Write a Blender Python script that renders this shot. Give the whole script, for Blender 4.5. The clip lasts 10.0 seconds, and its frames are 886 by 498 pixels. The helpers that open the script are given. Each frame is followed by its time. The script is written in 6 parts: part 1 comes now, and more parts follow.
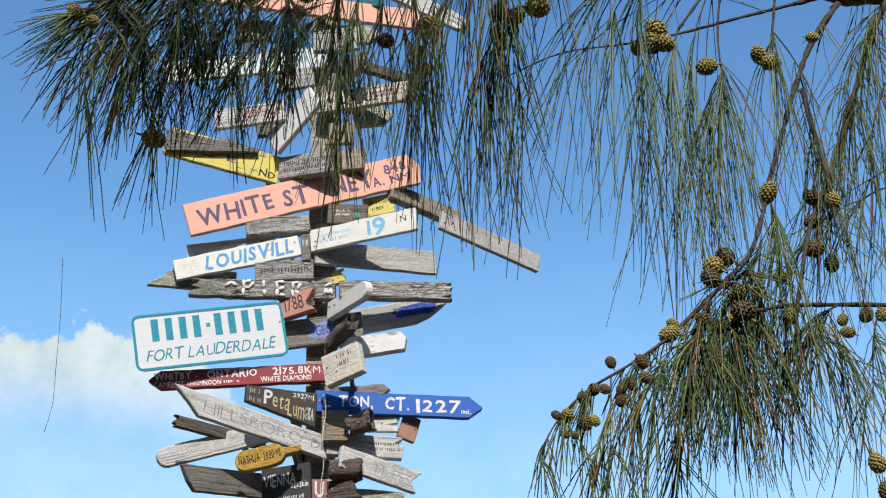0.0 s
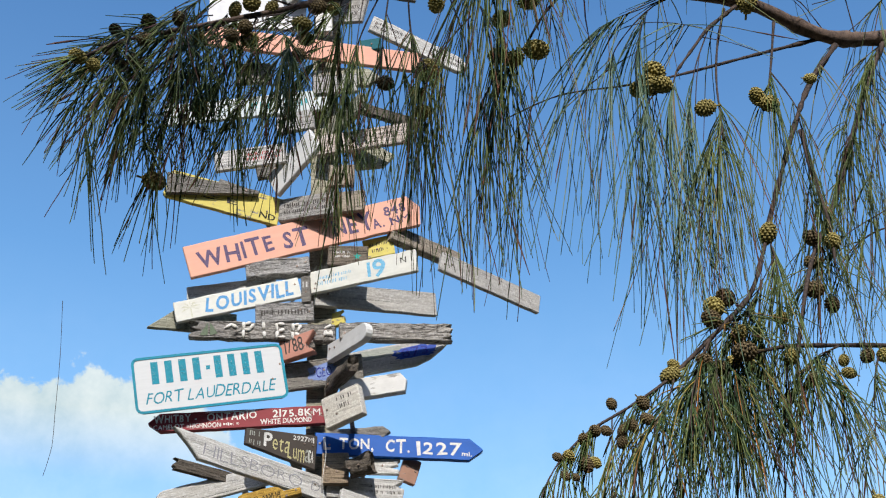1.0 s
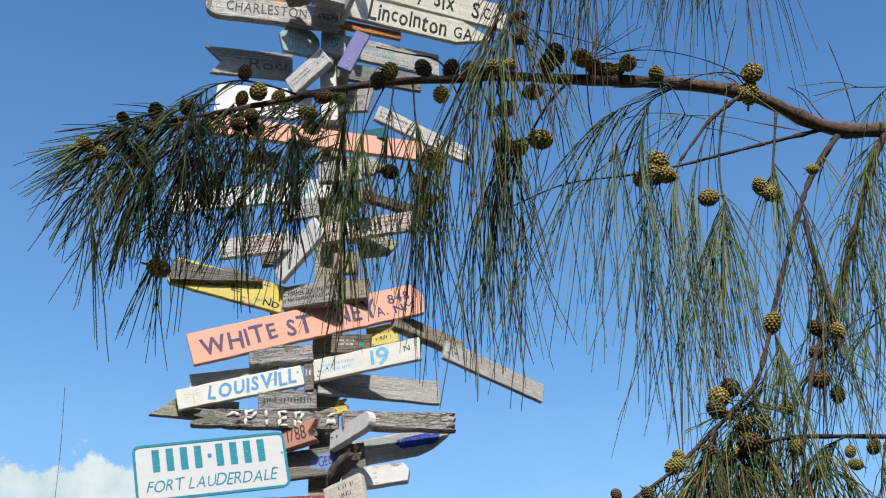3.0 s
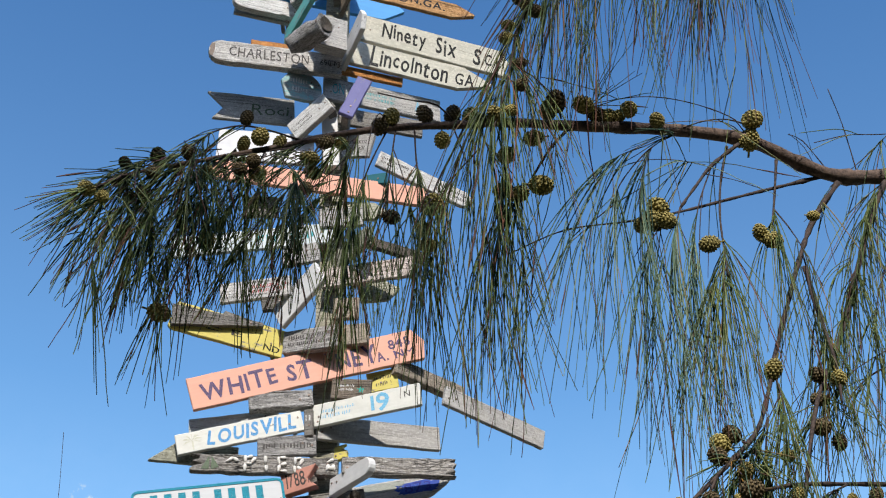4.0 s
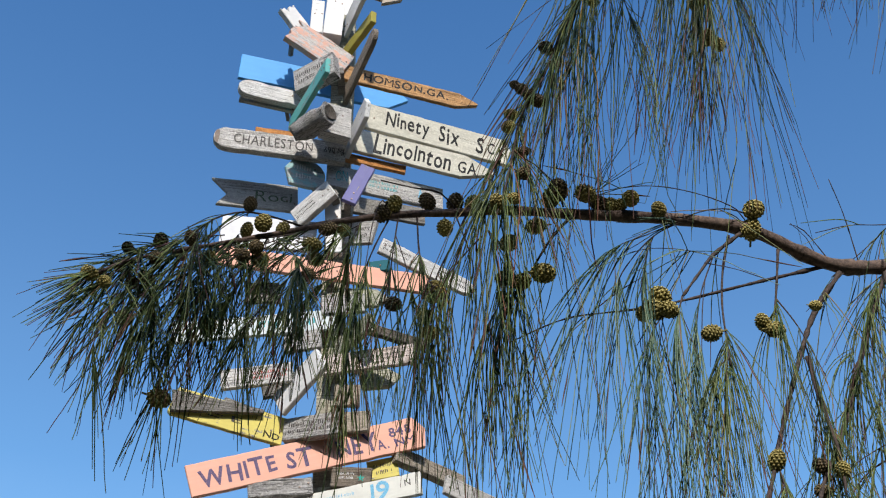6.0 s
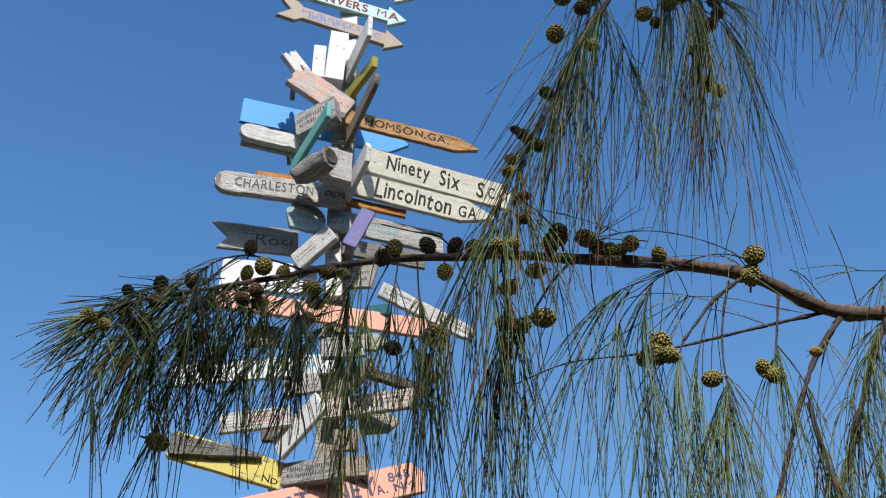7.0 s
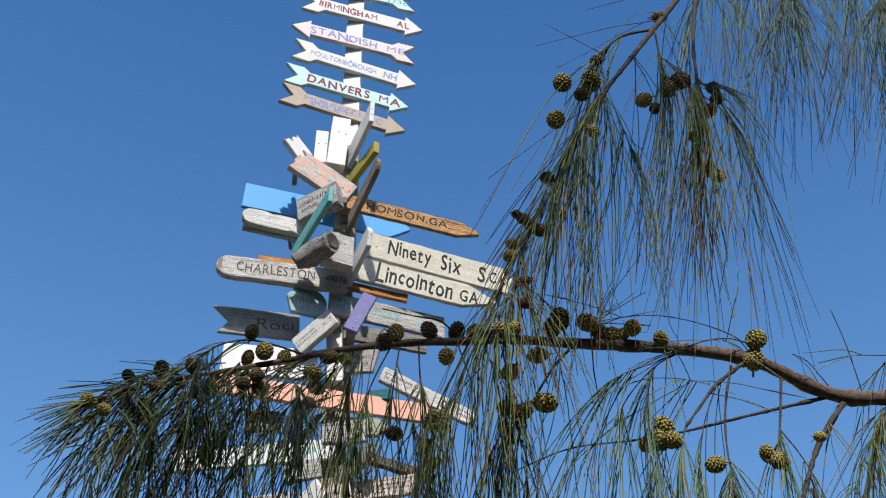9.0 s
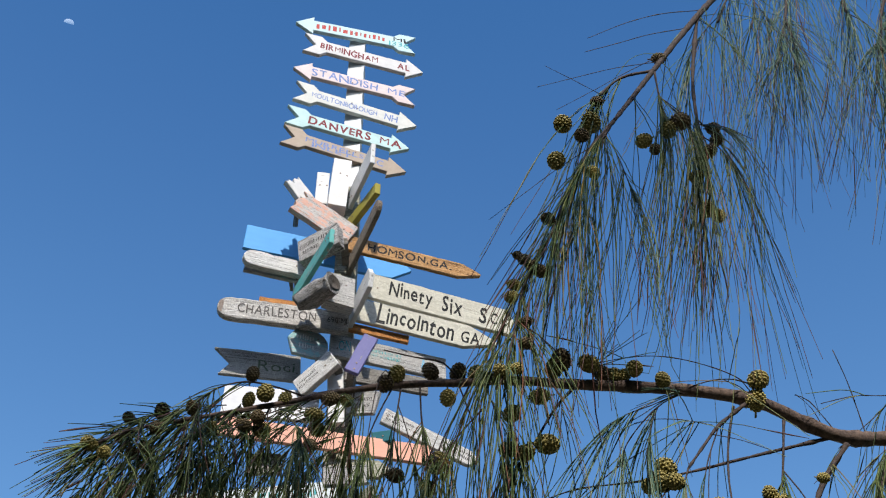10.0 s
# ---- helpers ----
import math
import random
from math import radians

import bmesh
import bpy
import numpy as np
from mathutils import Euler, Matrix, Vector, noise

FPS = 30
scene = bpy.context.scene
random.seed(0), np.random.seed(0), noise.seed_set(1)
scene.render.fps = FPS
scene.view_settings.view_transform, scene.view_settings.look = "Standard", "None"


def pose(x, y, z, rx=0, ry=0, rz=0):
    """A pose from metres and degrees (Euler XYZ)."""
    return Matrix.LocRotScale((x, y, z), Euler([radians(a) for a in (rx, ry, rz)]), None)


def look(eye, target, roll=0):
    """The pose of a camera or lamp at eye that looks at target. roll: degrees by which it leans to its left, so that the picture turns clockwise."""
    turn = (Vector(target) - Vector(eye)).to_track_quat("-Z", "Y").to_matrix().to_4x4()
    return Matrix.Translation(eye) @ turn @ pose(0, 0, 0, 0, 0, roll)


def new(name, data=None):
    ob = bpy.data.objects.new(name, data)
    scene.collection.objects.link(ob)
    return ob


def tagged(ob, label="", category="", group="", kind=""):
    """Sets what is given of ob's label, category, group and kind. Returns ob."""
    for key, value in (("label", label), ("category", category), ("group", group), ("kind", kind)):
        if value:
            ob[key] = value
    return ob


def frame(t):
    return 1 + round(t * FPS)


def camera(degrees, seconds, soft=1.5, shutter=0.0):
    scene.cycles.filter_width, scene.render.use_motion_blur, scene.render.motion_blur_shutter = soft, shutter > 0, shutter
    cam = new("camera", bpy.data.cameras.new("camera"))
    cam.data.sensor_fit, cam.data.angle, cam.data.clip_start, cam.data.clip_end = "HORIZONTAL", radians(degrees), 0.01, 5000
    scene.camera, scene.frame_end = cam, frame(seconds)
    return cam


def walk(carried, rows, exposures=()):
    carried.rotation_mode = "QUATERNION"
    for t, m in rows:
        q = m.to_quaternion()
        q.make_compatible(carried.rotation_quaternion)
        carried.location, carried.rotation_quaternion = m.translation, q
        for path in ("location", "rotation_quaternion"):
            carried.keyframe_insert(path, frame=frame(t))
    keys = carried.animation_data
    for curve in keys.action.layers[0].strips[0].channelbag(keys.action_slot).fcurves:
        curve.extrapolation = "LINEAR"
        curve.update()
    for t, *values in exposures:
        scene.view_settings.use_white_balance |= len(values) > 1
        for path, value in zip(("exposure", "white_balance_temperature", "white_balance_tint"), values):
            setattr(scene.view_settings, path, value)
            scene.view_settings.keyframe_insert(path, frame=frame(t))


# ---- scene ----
FOV = 2 * math.degrees(math.atan(784 / 2450))
cam = camera(FOV, 10.0, soft=1.15)
EXPO = [(0, 0.73), (4, 0.74), (7.5, 0.765), (10, 0.74)]

def aim(yaw, pitch, roll):
    """The camera's pose at eye height, turned to the left by yaw, up by pitch, leaning by roll (degrees)."""
    return pose(0, 0, 1.6, 90 + pitch, 0, yaw) @ pose(0, 0, 0, 0, 0, roll)


walk(cam, [
    (0, aim(-0.0, 27.0, -0.0)),
    (0.5, aim(0.001, 27.832, -0.175)),
    (1, aim(0.001, 28.719, -0.162)),
    (1.5, aim(0.021, 29.607, -0.134)),
    (2, aim(0.052, 30.535, 0.058)),
    (2.5, aim(0.15, 31.428, 0.125)),
    (4, aim(0.242, 34.245, 0.409)),
    (4.5, aim(0.295, 35.103, 0.546)),
    (5, aim(0.308, 36.036, 0.592)),
    (5.5, aim(0.356, 36.942, 0.718)),
    (7, aim(0.449, 39.68, 1.178)),
    (7.5, aim(0.487, 40.563, 1.239)),
    (8, aim(0.521, 41.447, 1.375)),
    (8.5, aim(0.535, 42.277, 1.244)),
    (9, aim(0.623, 43.171, 1.27)),
    (9.5, aim(0.651, 43.955, 1.283)),
    (10, aim(0.736, 44.871, 1.189)),
], exposures=EXPO)


# ---------------------------------------------------------------- light and sky
SUN_EL, SUN_AZ = 43.0, 177.0          # degrees; azimuth clockwise from +y
world = bpy.data.worlds.new("sky")
scene.world = world
world.use_nodes = True
wn, wl = world.node_tree.nodes, world.node_tree.links


def math_node(nodes, links, op, a, b=None, c=None, clamp=False):
    n = nodes.new("ShaderNodeMath")
    n.operation, n.use_clamp = op, clamp
    for i, v in enumerate((a, b, c)):
        if v is None:
            continue
        if isinstance(v, (int, float)):
            n.inputs[i].default_value = v
        else:
            links.new(v, n.inputs[i])
    return n.outputs[0]


sky = wn.new("ShaderNodeTexSky")
sky.sky_type, sky.sun_disc = "NISHITA", False
sky.sun_elevation, sky.sun_rotation = radians(SUN_EL), radians(SUN_AZ)
sky.air_density, sky.dust_density, sky.ozone_density = 1.0, 0.85, 3.0
hue = wn.new("ShaderNodeHueSaturation")
wl.new(sky.outputs[0], hue.inputs["Color"])
# a bank of cumulus low over the sea
tc = wn.new("ShaderNodeTexCoord")
sep = wn.new("ShaderNodeSeparateXYZ")
wl.new(tc.outputs["Generated"], sep.inputs[0])
m = lambda op, a, b=None, c=None, clamp=False: math_node(wn, wl, op, a, b, c, clamp)
puff = wn.new("ShaderNodeTexNoise")
puff.inputs["Scale"].default_value, puff.inputs["Detail"].default_value, puff.inputs["Roughness"].default_value = 21, 7, 0.62
wl.new(tc.outputs["Generated"], puff.inputs["Vector"])
bank = wn.new("ShaderNodeTexNoise")
bank.inputs["Scale"].default_value, bank.inputs["Detail"].default_value = 3.2, 2
wl.new(tc.outputs["Generated"], bank.inputs["Vector"])
wl.new(m("ADD", 1.165, m("MULTIPLY", m("DIVIDE", m("SUBTRACT", sep.outputs[2], 0.55), 0.3, clamp=True), 0.11)), hue.inputs["Saturation"])
# the sky deepens towards the zenith and turns to cyan towards the sea
wl.new(m("ADD", 0.4922, m("MULTIPLY", m("DIVIDE", m("SUBTRACT", sep.outputs[2], 0.4), 0.36, clamp=True), 0.0088)), hue.inputs["Hue"])
wl.new(m("SUBTRACT", 1.34, m("MULTIPLY", m("SUBTRACT", sep.outputs[2], 0.3, clamp=True), 0.62)), hue.inputs["Value"])
azim = m("ARCTAN2", sep.outputs[0], sep.outputs[1])
hump = m("EXPONENT", m("MULTIPLY", m("POWER", m("ABSOLUTE", m("DIVIDE", m("ADD", azim, 0.27), 0.14)), 4.0), -1.0))
top = m("ADD", m("MULTIPLY", hump, 0.128), m("ADD", 0.265, m("MULTIPLY", m("SUBTRACT", puff.outputs[0], 0.5), 0.11)))
edge = m("DIVIDE", m("SUBTRACT", top, sep.outputs[2]), 0.007, clamp=True)
below = m("DIVIDE", m("SUBTRACT", sep.outputs[2], 0.322), 0.045, clamp=True)
soft_bank = m("MULTIPLY", m("SUBTRACT", bank.outputs[0], 0.35, clamp=True), m("SUBTRACT", 1.0, m("DIVIDE", sep.outputs[2], 0.36), clamp=True))
cover = m("ADD", m("MULTIPLY", m("MULTIPLY", edge, m("ADD", m("MULTIPLY", below, 0.84), 0.10)), 0.94), m("ADD", m("MULTIPLY", soft_bank, 1.3), m("MULTIPLY", m("DIVIDE", m("SUBTRACT", 0.47, sep.outputs[2]), 0.30, clamp=True), 0.32)), clamp=True)
mix = wn.new("ShaderNodeMix")
mix.data_type = "RGBA"
wl.new(cover, mix.inputs["Factor"])
wl.new(hue.outputs[0], mix.inputs["A"])
# the cloud: bright heads, greyer folds and base
fold = wn.new("ShaderNodeMix")
fold.data_type = "RGBA"
wl.new(m("MULTIPLY", m("SUBTRACT", puff.outputs[0], 0.36), 4.0, clamp=True), fold.inputs["Factor"])
fold.inputs["A"].default_value, fold.inputs["B"].default_value = (3.0, 3.75, 4.0, 1), (4.3, 4.75, 4.75, 1)
wl.new(fold.outputs["Result"], mix.inputs["B"])
wl.new(mix.outputs["Result"], wn["Background"].inputs[0])
wn["Background"].inputs[1].default_value = 0.115

sun = new("sun", bpy.data.lights.new("sun", "SUN"))
sun.data.energy, sun.data.angle, sun.data.color = 3.35, radians(0.5), (1.0, 0.95, 0.87)
a, e = radians(SUN_AZ), radians(SUN_EL)
sun.matrix_world = look((20 * math.sin(a) * math.cos(e), 20 * math.cos(a) * math.cos(e), 20 * math.sin(e)), (0, 0, 0))


# ---------------------------------------------------------------- materials
def base_material(name, rough):
    mat = bpy.data.materials.new(name)
    mat.use_nodes = True
    n, l = mat.node_tree.nodes, mat.node_tree.links
    n["Principled BSDF"].inputs["Roughness"].default_value = rough
    return mat, n, l, n["Principled BSDF"]


def noise_tex(n, l, vec, scale, detail=4, rough=0.6):
    t = n.new("ShaderNodeTexNoise")
    t.inputs["Scale"].default_value, t.inputs["Detail"].default_value, t.inputs["Roughness"].default_value = scale, detail, rough
    l.new(vec, t.inputs["Vector"])
    return t.outputs[0]


def ramp(n, l, fac, lo, hi, c0=(0, 0, 0, 1), c1=(1, 1, 1, 1)):
    r = n.new("ShaderNodeValToRGB")
    r.color_ramp.elements[0].position, r.color_ramp.elements[1].position = lo, hi
    r.color_ramp.elements[0].color, r.color_ramp.elements[1].color = c0, c1
    l.new(fac, r.inputs[0])
    return r.outputs[0]


def blend(n, l, fac, a, b, mode="MIX"):
    x = n.new("ShaderNodeMix")
    x.data_type, x.blend_type = "RGBA", mode
    for v, key in ((fac, "Factor"), (a, "A"), (b, "B")):
        if isinstance(v, (int, float)):
            x.inputs[key].default_value = v
        elif isinstance(v, tuple):
            x.inputs[key].default_value = (*v[:3], 1)
        else:
            l.new(v, x.inputs[key])
    return x.outputs["Result"]


def plank_vectors(n, l):
    """Coordinates along the board, shifted for each board, and the same drawn out along the grain."""
    tcn, info = n.new("ShaderNodeTexCoord"), n.new("ShaderNodeObjectInfo")
    add = n.new("ShaderNodeVectorMath")
    add.operation = "ADD"
    comb = n.new("ShaderNodeCombineXYZ")
    shift = math_node(n, l, "MULTIPLY", info.outputs["Random"], 37.0)
    for i in range(3):
        l.new(shift, comb.inputs[i])
    l.new(tcn.outputs["Object"], add.inputs[0])
    l.new(comb.outputs[0], add.inputs[1])
    mp = n.new("ShaderNodeMapping")
    mp.inputs["Scale"].default_value = (1, 14, 14)
    l.new(add.outputs[0], mp.inputs["Vector"])
    return add.outputs[0], mp.outputs[0], info.outputs["Random"]


def bump(n, l, bsdf, height, strength, dist=0.002):
    b = n.new("ShaderNodeBump")
    b.inputs["Strength"].default_value, b.inputs["Distance"].default_value = strength, dist
    l.new(height, b.inputs["Height"])
    l.new(b.outputs[0], bsdf.inputs["Normal"])


def wood_colour(n, l, light, dark, cracked=0.0, planed=0.0):
    """Weathered wood: soft grain, blotches, specks, thin cracks with the grain; cracked: how far the face has broken up into small blocks, planed: how smooth it still is."""
    flat, grain, rnd = plank_vectors(n, l)
    g = noise_tex(n, l, grain, 6, 6, 0.75)
    fine = noise_tex(n, l, grain, 15, 6, 0.78)
    stain = noise_tex(n, l, flat, 11, 4, 0.6)
    speck = noise_tex(n, l, flat, 120, 4, 0.7)
    mid = tuple(0.45 * a + 0.55 * c for a, c in zip(light, dark))
    col = blend(n, l, ramp(n, l, g, 0.34, 0.6), mid, light)
    col = blend(n, l, ramp(n, l, fine, 0.38, 0.56), blend(n, l, 0.8 * (1 - 0.6 * planed), col, dark), col)
    col = blend(n, l, math_node(n, l, "MULTIPLY", ramp(n, l, stain, 0.5, 0.75), 0.45), col, dark)
    col = blend(n, l, math_node(n, l, "MULTIPLY", ramp(n, l, speck, 0.50, 0.66), 0.6), col, tuple(min(0.8, c * 1.3) for c in light))
    crack = ramp(n, l, fine, 0.375, 0.405)
    col = blend(n, l, math_node(n, l, "MULTIPLY", math_node(n, l, "SUBTRACT", 1.0, crack), 0.6 - 0.5 * planed), col, tuple(c * 0.3 for c in dark))
    # long drying checks that run with the grain
    long_map = n.new("ShaderNodeMapping")
    long_map.inputs["Scale"].default_value = (0.22, 3.2, 3.2)
    l.new(grain, long_map.inputs["Vector"])
    check = ramp(n, l, noise_tex(n, l, long_map.outputs[0], 9, 3, 0.6), 0.35 - 0.06 * planed, 0.372 - 0.06 * planed)
    if cracked:
        cells_map = n.new("ShaderNodeMapping")
        cells_map.inputs["Scale"].default_value = (20, 95, 95)
        l.new(flat, cells_map.inputs["Vector"])
        cells = n.new("ShaderNodeTexVoronoi")
        cells.feature, cells.inputs["Scale"].default_value = "DISTANCE_TO_EDGE", 1.0
        warp = n.new("ShaderNodeVectorMath")
        warp.operation = "ADD"
        l.new(cells_map.outputs[0], warp.inputs[0])
        sway = n.new("ShaderNodeTexNoise")
        sway.inputs["Scale"].default_value = 0.8
        l.new(cells_map.outputs[0], sway.inputs["Vector"])
        l.new(sway.outputs["Color"], warp.inputs[1])
        l.new(warp.outputs[0], cells.inputs["Vector"])
        split = math_node(n, l, "ADD", ramp(n, l, cells.outputs["Distance"], 0.02, 0.02 + 0.14 * cracked), ramp(n, l, stain, 0.35, 0.62), clamp=True)
        check = math_node(n, l, "MULTIPLY", check, math_node(n, l, "ADD", math_node(n, l, "MULTIPLY", split, cracked), 1.0 - cracked))
    col = blend(n, l, math_node(n, l, "SUBTRACT", 1.0, check), col, tuple(c * 0.12 for c in dark))
    fine = math_node(n, l, "MULTIPLY", fine, math_node(n, l, "ADD", math_node(n, l, "MULTIPLY", check, 0.7), 0.3))
    tone = math_node(n, l, "ADD", math_node(n, l, "MULTIPLY", rnd, 0.3), 0.85)
    vm = n.new("ShaderNodeVectorMath")
    vm.operation = "SCALE"
    l.new(col, vm.inputs[0])
    l.new(tone, vm.inputs["Scale"])
    return vm.outputs[0], g, fine, stain, flat, grain


def wood(name, light, dark=None, rough=0.85, cracked=0.0, planed=0.0):
    light = tuple(min(0.8, c * 1.2) for c in light)
    mat, n, l, b = base_material(name, rough)
    b.inputs["Specular IOR Level"].default_value = 0.2
    dark = tuple(c * 0.75 for c in dark) if dark else tuple(c * 0.55 for c in light)
    col, g, fine, *_ = wood_colour(n, l, light, dark, cracked, planed)
    l.new(col, b.inputs["Base Color"])
    bump(n, l, b, math_node(n, l, "ADD", g, math_node(n, l, "MULTIPLY", fine, 1.2)), 1.0 - 0.6 * planed, 0.005)
    return mat


def paint(name, colour, wear=0.3, rough=0.6, under=(0.33, 0.3, 0.27), second=None):
    """Paint on a board: dull, blotched, worn through to grey wood along the grain."""
    colour, under = tuple(c * 0.8 for c in colour), tuple(c * 0.85 for c in under)
    second = tuple(c * 0.8 for c in second) if second else None
    mat, n, l, b = base_material(name, rough)
    b.inputs["Specular IOR Level"].default_value = 0.25
    col, g, fine, stain, flat, grain = wood_colour(n, l, under, tuple(c * 0.5 for c in under))
    blot = noise_tex(n, l, flat, 26, 4, 0.65)
    p = blend(n, l, math_node(n, l, "MULTIPLY", ramp(n, l, blot, 0.4, 0.75), 0.35), colour, second or tuple(c * 0.6 for c in colour))
    p = blend(n, l, math_node(n, l, "MULTIPLY", ramp(n, l, g, 0.4, 0.6), 0.12), p, tuple(c * 0.55 for c in colour))
    chip = noise_tex(n, l, grain, 5, 8, 0.72)
    both = math_node(n, l, "ADD", math_node(n, l, "MULTIPLY", chip, 0.6), math_node(n, l, "MULTIPLY", blot, 0.4))
    edge = 0.26 + 0.32 * wear
    keep = ramp(n, l, both, edge, edge + 0.035)
    l.new(blend(n, l, keep, col, p), b.inputs["Base Color"])
    bump(n, l, b, math_node(n, l, "ADD", math_node(n, l, "MULTIPLY", keep, 0.8), math_node(n, l, "MULTIPLY", g, 0.5)), 0.45, 0.0015)
    return mat


def letter_paint(name, colour, rough=0.6, worn=0.55):
    mat, n, l, b = base_material(name, rough)
    flat, grain, rnd = plank_vectors(n, l)
    t = noise_tex(n, l, flat, 60, 4, 0.6)
    b.inputs["Specular IOR Level"].default_value = 0.2
    colour = tuple(c * 0.85 for c in colour)
    l.new(blend(n, l, math_node(n, l, "MULTIPLY", ramp(n, l, t, 0.5, 0.72), 0.6), colour, tuple(0.66 * c + 0.02 for c in colour)), b.inputs["Base Color"])
    # brush marks and flakes where the board shows through
    flake = math_node(n, l, "MAXIMUM", math_node(n, l, "MULTIPLY", ramp(n, l, noise_tex(n, l, grain, 38, 6, 0.75), 0.53, 0.66), worn), ramp(n, l, noise_tex(n, l, flat, 330, 3, 0.6), 0.62, 0.68))
    l.new(math_node(n, l, "SUBTRACT", 1.0, flake), b.inputs["Alpha"])
    return mat


GREY = (0.45, 0.435, 0.415)
M = {
    "grey": wood("grey_wood", GREY),
    "grey_light": wood("pale_grey_wood", (0.58, 0.565, 0.54), (0.40, 0.385, 0.36), planed=0.35),
    "grey_worn": wood("cracked_grey_wood", (0.50, 0.48, 0.455), (0.22, 0.20, 0.18)),
    "grey_planed": wood("smooth_grey_wood", (0.38, 0.365, 0.345), (0.29, 0.275, 0.255), planed=0.7),
    "grey_dark": wood("dark_grey_wood", (0.21, 0.195, 0.175)),
    "grey_warm": wood("brown_grey_wood", (0.34, 0.29, 0.23)),
    "rust_light": wood("pale_rust_stained_wood", (0.52, 0.46, 0.42), (0.28, 0.20, 0.15)),
    "greenish": wood("greenish_grey_wood", (0.38, 0.37, 0.29), (0.24, 0.235, 0.18)),
    "dark": wood("dark_driftwood", (0.13, 0.11, 0.09), (0.05, 0.042, 0.035)),
    "brown": wood("brown_wood", (0.20, 0.165, 0.13)),
    "brown_light": wood("light_brown_wood", (0.34, 0.26, 0.18)),
    "brown_pink": paint("pinkish_brown_paint", (0.42, 0.24, 0.17), 0.45),
    "bark": wood("barky_wood", (0.40, 0.375, 0.345), (0.12, 0.105, 0.092), cracked=1.0),
    "alligator": wood("deeply_cracked_grey_wood", (0.38, 0.365, 0.35), (0.18, 0.17, 0.16), cracked=0.9),
    "pitted": wood("pitted_pale_wood", (0.48, 0.46, 0.44), (0.2, 0.185, 0.17), cracked=0.95),
    "tan_grey": wood("tan_grey_wood", (0.51, 0.485, 0.405), (0.46, 0.435, 0.36), planed=1.0),
    "post": wood("post_wood", (0.40, 0.375, 0.29), (0.28, 0.26, 0.19)),
    "beige": wood("pale_beige_wood", (0.56, 0.52, 0.46), (0.46, 0.42, 0.36), planed=0.6),
    "orange_wood": wood("orange_brown_wood", (0.62, 0.27, 0.09), (0.40, 0.16, 0.05)),
    "varnish": wood("yellow_varnished_wood", (0.58, 0.36, 0.07), (0.40, 0.22, 0.04), 0.45),
    "varnish_brown": wood("honey_varnished_wood", (0.56, 0.31, 0.13), (0.42, 0.21, 0.08), 0.5),
    "white_grey": paint("whitewashed_wood", (0.78, 0.77, 0.75), 0.46, under=(0.45, 0.43, 0.40)),
    "white": paint("white_paint", (0.80, 0.79, 0.77), 0.25),
    "white_chip": paint("chipped_white_paint", (0.82, 0.80, 0.78), 0.22),
    "white_panel": paint("white_enamel", (0.66, 0.67, 0.68), -0.2, 0.35, second=(0.64, 0.65, 0.67)),
    "white_panel2": paint("white_board_paint", (0.78, 0.78, 0.80), 0.2),
    "cream": paint("cream_paint", (0.78, 0.77, 0.70), 0.3),
    "salmon": paint("salmon_paint", (0.84, 0.42, 0.30), 0.22, second=(0.80, 0.47, 0.37)),
    "salmon_dark": paint("dull_salmon_paint", (0.58, 0.27, 0.20), 0.3),
    "salmon_worn": paint("worn_salmon_paint", (0.80, 0.46, 0.35), 0.73, under=(0.68, 0.64, 0.61)),
    "yellow": paint("yellow_paint", (0.74, 0.62, 0.15), 0.5),
    "olive": paint("olive_paint", (0.42, 0.36, 0.06), 0.4),
    "blue": paint("blue_paint", (0.004, 0.11, 0.50), 0.14, 0.45),
    "lightblue": paint("light_blue_paint", (0.09, 0.38, 0.82), 0.02, 0.6, second=(0.07, 0.34, 0.78)),
    "red": paint("maroon_paint", (0.30, 0.04, 0.05), 0.36),
    "red_grey": paint("faded_red_paint", (0.30, 0.13, 0.12), 0.5),
    "darkpaint": paint("dark_brown_paint", (0.085, 0.07, 0.06), 0.3, under=(0.2, 0.18, 0.16)),
    "black_board": paint("black_paint", (0.05, 0.05, 0.052), 0.4, under=(0.16, 0.15, 0.14)),
    # lavender made darker in the paint itself, for a face in shade
    "lavender_shade_paint": paint("lavender_shade_paint", (0.16, 0.155, 0.38), 0.4),
    "turq_paint": paint("turquoise_paint", (0.15, 0.52, 0.48), 0.5),
    "turq_worn": paint("worn_turquoise_paint", (0.26, 0.52, 0.55), 0.72, second=(0.56, 0.68, 0.68), under=(0.50, 0.53, 0.53)),
    "turq_white": paint("turquoise_white_paint", (0.68, 0.72, 0.72), 0.4, second=(0.22, 0.48, 0.52)),
    "teal_paint": paint("teal_paint", (0.012, 0.13, 0.16), 0.3),
    "p_blue": paint("pale_blue_paint", (0.55, 0.76, 0.80), 0.1, second=(0.78, 0.82, 0.82)),
    "p_white": paint("bright_white_paint", (0.76, 0.74, 0.73), 0.12),
    "p_pink": paint("pale_pink_paint", (0.82, 0.68, 0.66), 0.1),
    "p_ivory": paint("ivory_paint", (0.76, 0.75, 0.69), 0.1),
    "p_mint": paint("mint_paint", (0.58, 0.79, 0.78), 0.1),
    "p_tan": paint("tan_paint", (0.50, 0.40, 0.31), 0.1),
}
